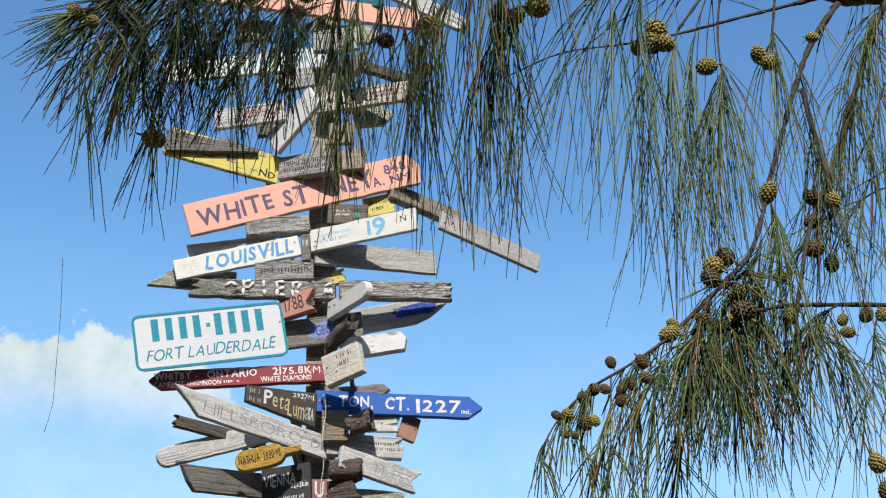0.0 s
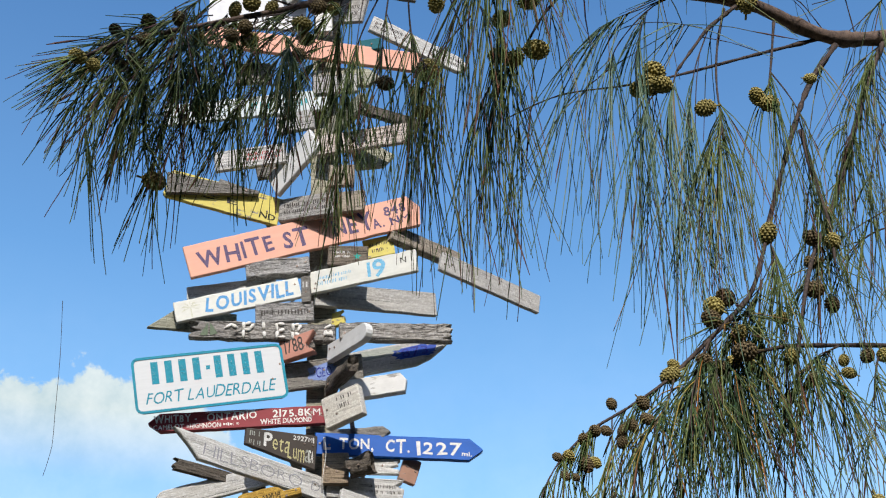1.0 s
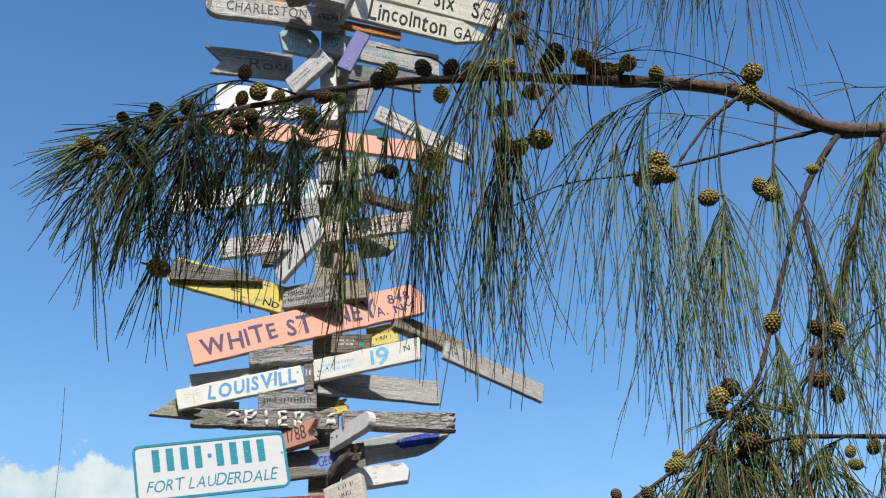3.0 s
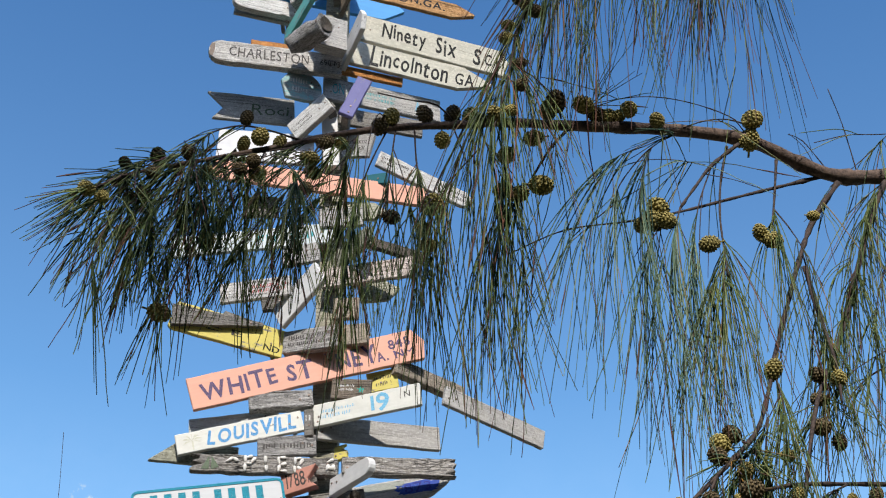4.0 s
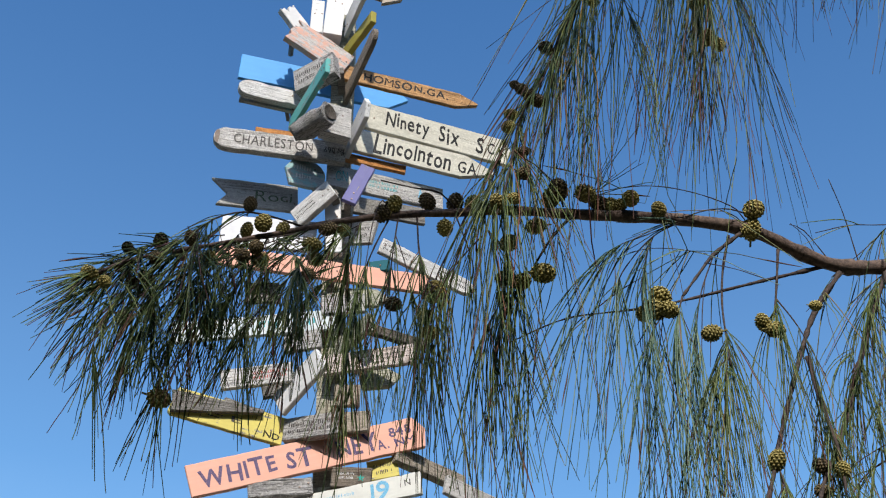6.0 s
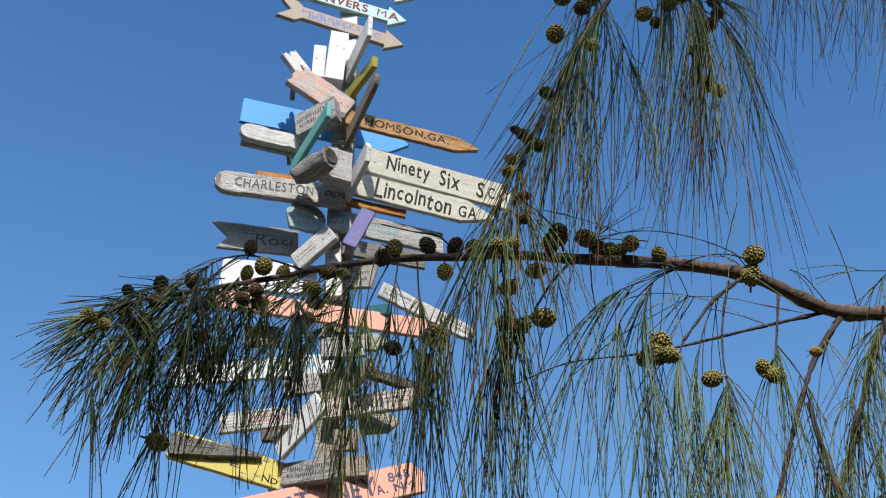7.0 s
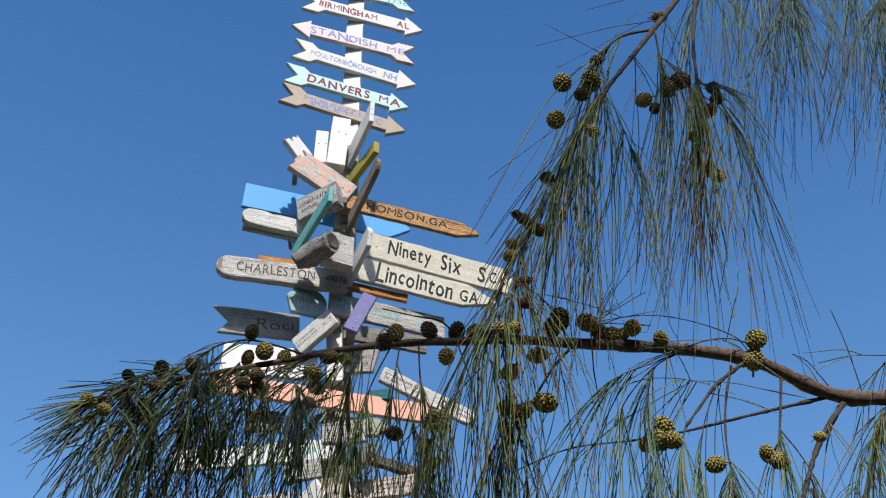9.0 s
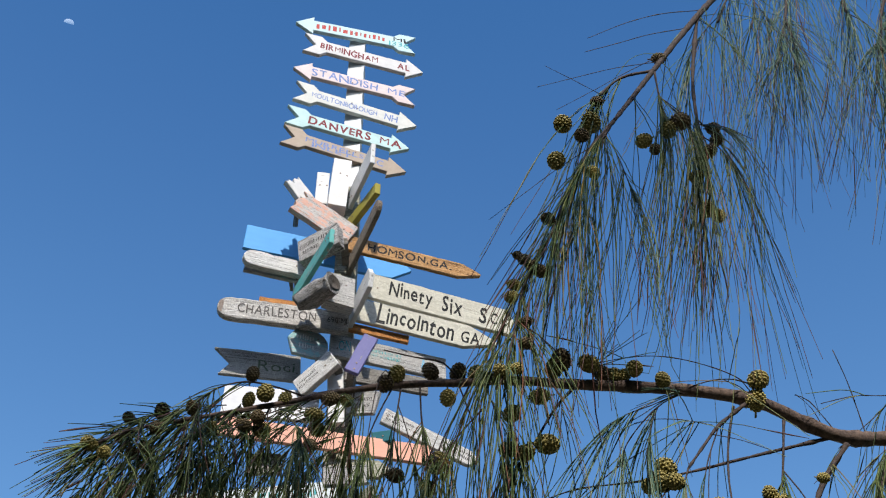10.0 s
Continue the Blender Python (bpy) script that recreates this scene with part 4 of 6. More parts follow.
sign("turquoise board with white lettering", -0.718, 4.119, 4.434, -1.7, 5.7, 0.611, 0.087, 0.016, "turq_white", left="broken", text=[("scrawl", -0.3, 0, 0.3, 0.6, "whitep"), ("scrawl", 0.2, 0, 0.4, 0.6, "turqp")])
sign("dark weathered plank nailed to the post", -0.188, 4.131, 4.404, 16.0, -8.8, 0.218, 0.040, 0.025, "dark")
sign("greenish plank jutting out from the post", -0.339, 4.050, 4.352, -54.6, 1.1, 0.220, 0.072, 0.025, "greenish")
sign("grey rust-stained board nailed to the post", -0.282, 4.060, 4.260, -13.8, 0.8, 0.332, 0.080, 0.018, "rust_light", text=[("scrawl", 0.3, 0, 0.3, 0.4, "char")])
sign("small greenish arrow board", -0.241, 4.135, 4.232, 12.7, 13.7, 0.152, 0.081, 0.02, "greenish", right="point")
# a plank that juts out, set aslant here to fit the camera's view
sign("pale plank set aslant to fit the camera's view", -0.508, 4.018, 4.139, -40.5, 30.9, 0.230, 0.109, 0.02, "white_grey")
sign("grey board with faint red lettering", -0.662, 4.036, 4.171, -0.6, 8.5, 0.250, 0.080, 0.018, "grey", text=[("scrawl", 0.2, 0, 0.5, 0.5, "redp")])
# dark board put where the lettered board above shows its shaded underside
sign("dark board standing for a shaded underside", -0.599, 4.128, 4.178, 2.3, 13.3, 0.111, 0.059, 0.018, "grey_dark")
sign("small brown-grey plank nailed to the post", -0.353, 4.108, 4.141, -2.9, -0.0, 0.091, 0.086, 0.018, "grey_warm")
sign("dark short plank nailed to the post", -0.681, 4.080, 4.556, 10.0, 8.6, 0.125, 0.087, 0.018, "grey_dark")
sign("grey short plank nailed to the post", -0.525, 4.117, 4.374, -9.9, 5.0, 0.136, 0.082, 0.018, "grey")
sign("short white upright post end", -0.507, 4.056, 6.011, 11.9, -1.6, 0.079, 0.295, 0.06, "white_chip")
sign("upright whitewashed board nailed to the post", -0.585, 4.095, 6.030, 7.9, 0.5, 0.055, 0.201, 0.03, "white_grey")
sign("whitewashed plank jutting out from the post", -0.407, 4.005, 6.020, -68.5, 0.6, 0.291, 0.126, 0.02, "white_grey")
sign("olive-yellow plank jutting out from the post", -0.392, 4.042, 5.870, -59.3, 0.2, 0.251, 0.065, 0.025, "olive")
sign("broken driftwood board with worn salmon paint", -0.561, 4.035, 5.787, 24.0, -23.8, 0.288, 0.133, 0.03, "salmon_worn", rough=0.0015, left="broken")
sign("long blue painted arrow board", -0.545, 4.244, 5.783, 14.4, -1.6, 0.735, 0.141, 0.018, "lightblue", right="point")
sign("pale driftwood log with a rounded end", -0.741, 4.065, 5.545, 19.1, 0.4, 0.266, 0.080, 0.03, "grey_light", rough=0.003, left="round")
sign("turquoise plank jutting out from the post", -0.568, 3.964, 5.437, -63.7, 0.4, 0.392, 0.078, 0.02, "turq_paint")
sign("weathered block with dark carved lettering", -0.552, 4.012, 5.605, -27.8, 9.3, 0.188, 0.126, 0.05, "pitted", text=[("scrawl", -0.1, 0, 0.7, 0.6, "char")])
sign("varnished arrow board with burnt black lettering", -0.187, 4.171, 5.689, 15.7, -3.1, 0.621, 0.081, 0.02, "varnish_brown", right="sharp", text=[("THOMSO", -0.175, 0.02, 0.4, 0.56, "black"), ("N,GA.", 0.16, 0.02, 0.24, 0.56, "black")])
sign("dark brown-grey narrow plank jutting out from the post", -0.372, 3.953, 5.601, -69.1, 0.3, 0.400, 0.084, 0.02, "brown", right="round")
sign("broken grey log nailed to the post", -0.530, 3.890, 5.227, -40.4, 1.6, 0.177, 0.099, 0.08, "alligator", rough=0.006, left="broken", right="cut")
sign("grey short board nailed to the post", -0.457, 3.965, 5.295, 22.8, 1.5, 0.119, 0.153, 0.05, "grey")
sign("pale pointed plank jutting out from the post", -0.374, 3.998, 5.298, -69.3, 0.4, 0.303, 0.111, 0.02, "white_grey", right="chevron")
sign("grey arrow board with black hand lettering", -0.059, 4.196, 5.449, 16.9, -3.8, 0.636, 0.136, 0.02, "tan_grey", right="chevron", text=[("Ninety", -0.205, 0.02, 0.29, 0.78, "black"), ("Six", 0.075, 0.02, 0.14, 0.7, "black"), ("S", 0.285, 0.0, 0.05, 0.66, "black"), ("C", 0.36, -0.02, 0.05, 0.5, "black")])
sign("grey arrow board with black hand lettering", -0.105, 4.172, 5.304, 14.2, -5.2, 0.594, 0.119, 0.02, "tan_grey", right="sharp", text=[("Lincolnton", -0.09, 0.02, 0.53, 0.76, "black"), ("GA", 0.29, -0.04, 0.13, 0.52, "black")])
sign("orange-brown plank nailed to the post", -0.305, 4.145, 5.246, 14.1, -3.3, 0.250, 0.040, 0.018, "orange_wood")
arrow_sign("pale blue arrow sign with red lettering", -0.510, 4.143, 7.221, 14.1, 1.0, 0.609, 0.135, -1, "p_blue", text=[("bars", -0.04, 0.0, 0.58, 0.5, "redp"), ("MI", 0.36, 0.14, 0.106, 0.24, "black"), ("1336", 0.36, -0.14, 0.17, 0.264, "turqp")])
arrow_sign("white arrow sign with maroon lettering", -0.462, 4.156, 7.050, 17.2, -0.6, 0.606, 0.143, 1, "p_white", text=[("BIRMINGHAM", -0.125, 0, 0.48, 0.324, "maroon"), ("AL", 0.33, 0, 0.106, 0.336, "maroon")])
arrow_sign("pale pink arrow sign with blue lettering", -0.494, 4.144, 6.836, 17.5, 0.4, 0.604, 0.130, -1, "p_pink", text=[("STANDISH", -0.08, 0, 0.54, 0.4, "peri"), ("ME", 0.34, 0, 0.148, 0.36, "peri")])
arrow_sign("ivory arrow sign with small blue lettering", -0.477, 4.148, 6.649, 18.4, -3.2, 0.599, 0.139, 1, "p_ivory", text=[("MOULTONBOROUGH", -0.095, 0, 0.53, 0.25, "peri"), ("NH", 0.285, 0, 0.105, 0.312, "peri")])
arrow_sign("mint arrow sign with dark red lettering", -0.502, 4.138, 6.468, 18.5, -2.1, 0.591, 0.131, 1, "p_mint", text=[("DANVERS", -0.07, 0, 0.5, 0.4, "maroon"), ("MA", 0.345, 0, 0.18, 0.38, "maroon")])
arrow_sign("tan arrow sign with blue lettering", -0.509, 4.134, 6.314, 19.7, -3.2, 0.590, 0.129, 1, "p_tan", text=[("MURRELLS", -0.08, 0.06, 0.466, 0.24, "peri"), ("INLET", -0.1, -0.12, 0.318, 0.204, "peri"), ("SC", 0.26, 0.02, 0.106, 0.312, "peri")])


cord_bm = bmesh.new()
cord_path = [Vector((-0.362 + 0.003 * math.sin(k * 0.7), 4.0 + 0.004 * math.cos(k * 0.5), 3.12 - 0.018 * k)) for k in range(26)]
rings = [[cord_bm.verts.new(p + Vector((0.0009 * math.cos(q), 0.0009 * math.sin(q), 0))) for q in (0, 1.257, 2.513, 3.77, 5.027)] for p in cord_path]
for r0, r1 in zip(rings, rings[1:]):
    for k in range(5):
        cord_bm.faces.new((r0[k], r0[(k + 1) % 5], r1[(k + 1) % 5], r1[k]))
tagged(part("cord", cord_bm, INK["whitep"], None), "thin white cord hanging down among the signs", "cord")

# ---------------------------------------------------------------- the casuarina in front
tree = tagged(new("casuarina_tree"), "casuarina tree with drooping needles and small woody cones", "tree")
tree.location = (1.75, 1.35, 0)
TREE0 = Vector((1.75, 1.35, 0))


def smooth_path(pts, step=0.012):
    """Points at even steps along a Catmull-Rom curve."""
    P = [Vector(p) for p in pts]
    P = [2 * P[0] - P[1]] + P + [2 * P[-1] - P[-2]]
    out = []
    for i in range(1, len(P) - 2):
        a, b, c, d = P[i - 1:i + 3]
        k = max(2, int((c - b).length / step))
        for j in range(k):
            t = j / k
            out.append(0.5 * (2 * b + (c - a) * t + (2 * a - 5 * b + 4 * c - d) * t * t + (3 * b - a - 3 * c + d) * t ** 3))
    out.append(P[-2])
    return out


def tube(path, r0, r1, sides, rng, knobs=0.1):
    verts, faces = [], []
    up = Vector((0, 1, 0.2)).normalized()
    n = len(path)
    for i, p in enumerate(path):
        t = (path[min(i + 1, n - 1)] - path[max(i - 1, 0)]).normalized()
        sx = t.cross(up).normalized()
        sy = t.cross(sx)
        r = (r0 + (r1 - r0) * (i / (n - 1)) ** 0.8) * (1 + rng.gauss(0, knobs) + (0.16 if i % 5 == 0 else 0))
        for k in range(sides):
            an = 2 * math.pi * k / sides
            verts.append(p + r * (math.cos(an) * sx + math.sin(an) * sy) - TREE0)
    for i in range(n - 1):
        for k in range(sides):
            a, b = i * sides + k, i * sides + (k + 1) % sides
            faces.append((a, b, b + sides, a + sides))
    faces.append(tuple(range(sides))[::-1])
    faces.append(tuple(range((n - 1) * sides, n * sides)))
    return [tuple(v) for v in verts], faces


NEEDLE_R = 0.00062
twigs = 0


def twig(pts, r0, r1, needles, length, start, fan, hang, foliage="darker"):
    """A woody twig and the long drooping branchlets that grow from it."""
    global twigs
    twigs += 1
    rng = random.Random(900 + twigs)
    path = smooth_path(pts, 0.012 if r0 > 0.003 else 0.009)
    v, f = tube(path, r0, r1, 10 if r0 > 0.004 else 6, rng, 0.05 if r0 > 0.004 else 0.15 if r0 > 0.002 else 0.09)
    roots = [path]
    n = len(path)
    for q in range(needles // 26):
        i = min(n - 2, int((start + (1 - start) * rng.random()) * (n - 1)))
        t = (path[i + 1] - path[i]).normalized()
        d = (t * rng.uniform(0.2, 1) + Vector((rng.gauss(0, 0.6), rng.gauss(0, 0.6), -0.55 + rng.gauss(0, 0.3)))).normalized()
        ln = rng.uniform(0.03, 0.095)
        side = smooth_path([path[i], path[i] + d * ln * 0.5, path[i] + d * ln + Vector((0, 0, -0.25 * ln))], 0.012)
        v2, f2 = tube(side, min(r1, 0.0009), 0.0005, 5, rng, 0.08)
        f += [tuple(x + len(v) for x in g) for g in f2]
        v += v2
        roots.append(side)
    mesh_part("limb" if r0 > 0.004 else "twig", v, f, bark if r0 > 0.0152 else shade_bark, tree, True)
    if not needles:
        return
    verts, faces, tips = [], [], []
    # needles high up are bent to the left to fit the camera's view
    down, view_lean = Vector((0, 0, -1)), Vector((-0.115 if path[0].z > 2.7 else 0.0, 0, 0))
    left = 0
    for q in range(needles):
        if not left:                        # branchlets grow in whorls that hang together
            left = rng.randint(2, 6)
            way = path if rng.random() < 0.35 else rng.choice(roots)
            s = start + (1 - start) * rng.random() ** 0.8 if way is path else rng.random() ** 0.6
            i = min(len(way) - 2, int(s * (len(way) - 1)))
            t = (way[i + 1] - way[i]).normalized()
            whorl = 0.75 * Vector((rng.gauss(0, 1), rng.gauss(0, 1), rng.gauss(0, 0.7)))
            lean, along, reach = Vector((rng.gauss(0, 0.12), rng.gauss(0, 0.14), 0)), rng.uniform(0.3, 1.1), rng.uniform(0.75, 1.15)
        left -= 1
        p = way[i].lerp(way[i + 1], rng.random()) + t * rng.uniform(-0.004, 0.004)
        side = whorl + Vector((rng.gauss(0, 0.6), rng.gauss(0, 0.6), rng.gauss(0, 0.4)))
        d = (t * along + side * fan + down * 0.35).normalized()
        L = length * reach * rng.uniform(0.85, 1.1)
        goal = (down + lean + view_lean + Vector((rng.gauss(0, 0.07), rng.gauss(0, 0.07), 0)) + Vector((d.x, d.y, 0)) * (1 - hang) * 1.5).normalized()
        seg = 9 if length > 0.14 else 7
        r = NEEDLE_R * rng.uniform(0.75, 1.15)
        base = len(verts)
        kink = 0.028 * Vector((rng.gauss(0, 1), rng.gauss(0, 1), 0))
        flower = rng.random()               # some branchlets end in a red-brown tip, a few of them thickened
        for k in range(seg + 1):
            w = min(1.0, (k / seg * 1.7) ** 0.8) * (0.45 + 0.55 * hang)
            dirn = d.lerp(goal, min(1, w)).normalized()
            dirn = (dirn + kink * rng.gauss(0, 1)).normalized()
            if k:
                p = p + dirn * (L / seg)
            rr = r * (1 - 0.42 * (k / seg) ** 2) * (2.2 if flower < 0.035 and k in (seg - 1, seg - 2) else 1)
            tips += [(0.9 if k > seg - 3 else 0.45 if k > seg - 5 else 0.0) if flower < (0.42 if path[0].z > 2.7 else 0.2) else 0.0] * 3
            ax = dirn.cross(Vector((0.3, 1, 0.1))).normalized()
            ay = dirn.cross(ax)
            for c, sn in ((1, 0), (-0.5, 0.866), (-0.5, -0.866)):
                verts.append(tuple(p + rr * (c * ax + sn * ay) - TREE0))
        for k in range(seg):
            for j in range(3):
                a, b = base + k * 3 + j, base + k * 3 + (j + 1) % 3
                faces.append((a, b, b + 3, a + 3))
    tuft = mesh_part("needles", verts, faces, NEEDLES[foliage], tree, True, "stuff", {"darker": "long drooping dark green needles", "sunlit": "long drooping needles coloured as if sunlit", "dry": "drooping green needles mixed with dry orange-brown ones"}[foliage])
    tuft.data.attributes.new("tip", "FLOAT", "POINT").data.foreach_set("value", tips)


def cone_mesh(seed, skins):
    """A woody fruit one unit long: rows of blunt pointed scales on an egg-shaped core."""
    rng = random.Random(seed)
    bm = bmesh.new()
    bmesh.ops.create_icosphere(bm, subdivisions=2, radius=0.40)
    for v in bm.verts:
        v.co.z *= 1.22
    for f in bm.faces:
        f.material_index = 0
    total = 84
    for i in range(total):
        z = 1 - 2 * (i + 0.5) / total
        an = i * 2.39996 + rng.gauss(0, 0.05)
        rad = math.sqrt(1 - z * z)
        nrm = Vector((rad * math.cos(an), rad * math.sin(an), z * 0.85)).normalized()
        c = Vector((0.39 * rad * math.cos(an), 0.39 * rad * math.sin(an), 0.47 * z))
        ax = nrm.cross(Vector((0, 0, 1)) if abs(nrm.z) < 0.95 else Vector((1, 0, 0))).normalized()
        ay = nrm.cross(ax)
        s, hgt = 0.088, 0.075 + rng.uniform(0, 0.025)
        ring = [bm.verts.new(c + s * (math.cos(k * 1.2566) * ax * 1.15 + math.sin(k * 1.2566) * ay * 0.8) - 0.02 * nrm) for k in range(5)]
        rim = [bm.verts.new(c + 0.68 * s * (math.cos(k * 1.2566) * ax * 1.15 + math.sin(k * 1.2566) * ay * 0.8) + hgt * 0.75 * nrm) for k in range(5)]
        tip = bm.verts.new(c + hgt * nrm)
        for k in range(5):
            bm.faces.new((ring[k], ring[(k + 1) % 5], rim[(k + 1) % 5], rim[k])).material_index = 0
            bm.faces.new((rim[k], rim[(k + 1) % 5], tip)).material_index = 1
    bmesh.ops.create_cone(bm, cap_ends=False, segments=6, radius1=0.05, radius2=0.05, depth=0.4, matrix=Matrix.Translation((0, 0, -0.6)))
    me = bpy.data.meshes.new("cone")
    bm.to_mesh(me)
    bm.free()
    me.materials.append(skins[0])
    me.materials.append(skins[1])
    return me


CONES = [[cone_mesh(s, skins) for s in (1, 2, 3)] for skins in CONE_SKINS]
cones = 0


def cone(x, y, z, size, hold, aged_shaded):
    """A cone at a place, turned away from the point of the twig that holds it, with its stalk."""
    global cones
    cones += 1
    rng = random.Random(5000 + cones)
    # the brown skin also paints shade: likelier on cones that hang in it
    darker = rng.random() < aged_shaded
    ob = new("cone", CONES[1 if darker else 0][cones % 3])
    ob.parent = tree
    place, hold = Vector((x, y, z)), Vector(hold)
    axis = place - hold + Vector((rng.gauss(0, 0.006), rng.gauss(0, 0.006), rng.gauss(0, 0.004)))
    turn = axis.to_track_quat("Z", "Y") @ Euler((0, 0, rng.uniform(0, 6.28))).to_quaternion()
    ob.matrix_local = Matrix.LocRotScale(place - TREE0, turn, (size * rng.uniform(0.92, 1.02),) * 2 + (size * rng.uniform(0.95, 1.12),))
    foot = place - axis.normalized() * size * 0.45
    if (foot - hold).length > 0.004:
        mid = foot.lerp(hold, 0.5) + Vector((0, 0, 0.15 * (foot - hold).length))
        v, f = tube(smooth_path([hold, mid, foot], 0.006), 0.0011, 0.0009, 5, rng, 0.08)
        inv = (Matrix.Translation(TREE0) @ ob.matrix_local).inverted()
        mesh_part("stalk", [tuple(inv @ (Vector(p) + TREE0)) for p in v], f, shade_bark, ob, True)


rng = random.Random(77)
trunk_path = smooth_path([(1.75, 1.35, -0.05), (1.72, 1.36, 0.8), (1.66, 1.33, 1.6), (1.62, 1.3, 2.5), (1.56, 1.31, 3.2), (1.5, 1.34, 3.8), (1.47, 1.37, 4.4), (1.5, 1.42, 5.2), (1.56, 1.44, 6.0), (1.6, 1.44, 6.7)], 0.06)
v, f = tube(trunk_path, 0.11, 0.008, 14, rng, 0.04)
mesh_part("trunk", v, f, bark, tree, True)
for pts, ra, rb in (([(1.62, 1.3, 2.3), (1.35, 1.26, 2.52), (0.982, 1.25, 2.607)], 0.035, 0.0155), ([(1.66, 1.33, 1.5), (1.3, 1.32, 1.85), (0.765, 1.3, 2.185)], 0.03, 0.006)):
    v, f = tube(smooth_path(pts, 0.03), ra, rb, 12, rng, 0.05)
    mesh_part("limb", v, f, bark, tree, True)
twig([(0.982, 1.250, 2.607), (0.703, 1.236, 2.554), (0.485, 1.222, 2.532), (0.437, 1.207, 2.519), (0.402, 1.193, 2.516), (0.369, 1.179, 2.522), (0.337, 1.165, 2.529), (0.304, 1.151, 2.529), (0.242, 1.136, 2.526), (0.181, 1.122, 2.518), (0.120, 1.108, 2.509), (0.061, 1.094, 2.501), (0.004, 1.079, 2.485), (-0.052, 1.065, 2.470), (-0.106, 1.051, 2.450), (-0.159, 1.037, 2.424), (-0.219, 1.023, 2.398), (-0.256, 1.008, 2.377), (-0.292, 0.994, 2.355), (-0.318, 0.980, 2.327)], 0.0154, 0.0011, 0, 0.199, 0.0, 0.5, 0.8)
twig([(-0.150, 1.039, 2.429), (-0.201, 1.030, 2.406), (-0.251, 1.020, 2.388), (-0.286, 1.011, 2.372), (-0.317, 1.002, 2.345)], 0.0011, 0.0006, 90, 0.099, 0.12, 0.5, 0.7)
twig([(-0.140, 1.042, 2.434), (-0.171, 1.027, 2.435), (-0.196, 1.013, 2.429), (-0.218, 0.998, 2.409), (-0.234, 0.984, 2.379)], 0.0012, 0.0006, 46, 0.078, 0.3, 0.45, 0.52)
twig([(-0.173, 1.035, 2.419), (-0.189, 1.039, 2.378), (-0.208, 1.044, 2.348), (-0.225, 1.048, 2.325)], 0.0011, 0.0005, 56, 0.112, 0.15, 0.4, 0.84)
twig([(-0.210, 1.028, 2.403), (-0.232, 1.016, 2.366), (-0.257, 1.003, 2.331), (-0.271, 0.991, 2.297)], 0.0011, 0.0005, 52, 0.11, 0.1, 0.45, 0.8)
twig([(-0.251, 1.020, 2.388), (-0.278, 1.014, 2.358), (-0.293, 1.008, 2.328), (-0.303, 1.002, 2.302)], 0.0011, 0.0005, 46, 0.104, 0.1, 0.45, 0.7)
twig([(-0.285, 0.997, 2.359), (-0.301, 0.990, 2.337), (-0.311, 0.983, 2.316)], 0.0008, 0.0005, 46, 0.077, 0.1, 0.4, 0.42)
twig([(-0.237, 1.023, 2.393), (-0.244, 1.024, 2.321), (-0.251, 1.025, 2.273), (-0.253, 1.026, 2.232)], 0.0010, 0.0005, 50, 0.1, 0.2, 0.3, 0.93)
twig([(0.128, 1.109, 2.511), (0.103, 1.101, 2.473), (0.084, 1.092, 2.431)], 0.0019, 0.0012, 0, 0.200, 0, 0.3, 0.9)
twig([(0.084, 1.092, 2.431), (0.072, 1.087, 2.406), (0.060, 1.082, 2.385)], 0.0010, 0.0005, 60, 0.225, 0.2, 0.2, 0.96)
twig([(0.063, 1.094, 2.501), (0.056, 1.087, 2.441), (0.047, 1.080, 2.387)], 0.0007, 0.0005, 24, 0.225, 0.4, 0.25, 0.95)
twig([(0.110, 1.106, 2.509), (0.109, 1.103, 2.475), (0.107, 1.100, 2.451)], 0.0006, 0.0004, 6, 0.240, 0.1, 0.25, 0.93)
twig([(0.244, 1.136, 2.524), (0.217, 1.128, 2.502), (0.194, 1.120, 2.473), (0.173, 1.113, 2.438), (0.162, 1.105, 2.406)], 0.0011, 0.0005, 40, 0.28, 0.15, 0.3, 0.9, "sunlit")
twig([(0.228, 1.132, 2.514), (0.201, 1.121, 2.492), (0.175, 1.111, 2.473), (0.155, 1.100, 2.450)], 0.0008, 0.0004, 24, 0.25, 0.15, 0.24, 0.8, "sunlit")
twig([(0.267, 1.140, 2.483), (0.236, 1.128, 2.480), (0.205, 1.117, 2.472), (0.181, 1.105, 2.457)], 0.0006, 0.0004, 12, 0.105, 0.1, 0.5, 0.3, "sunlit")
twig([(0.247, 1.136, 2.521), (0.214, 1.118, 2.512), (0.191, 1.100, 2.501)], 0.0005, 0.0003, 7, 0.070, 0.1, 0.5, 0.25, "sunlit")
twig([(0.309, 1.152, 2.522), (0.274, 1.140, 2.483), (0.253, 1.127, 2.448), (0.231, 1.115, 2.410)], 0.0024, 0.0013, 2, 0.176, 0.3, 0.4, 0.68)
twig([(0.231, 1.115, 2.410), (0.223, 1.110, 2.383), (0.217, 1.105, 2.352)], 0.0010, 0.0005, 26, 0.268, 0.1, 0.2, 0.96, "sunlit")
twig([(0.274, 1.140, 2.483), (0.254, 1.130, 2.428), (0.241, 1.120, 2.373)], 0.0008, 0.0005, 26, 0.288, 0.15, 0.26, 0.97, "sunlit")
twig([(0.208, 1.110, 2.383), (0.195, 1.105, 2.359), (0.186, 1.100, 2.329)], 0.0008, 0.0004, 26, 0.235, 0.1, 0.26, 0.9, "sunlit")
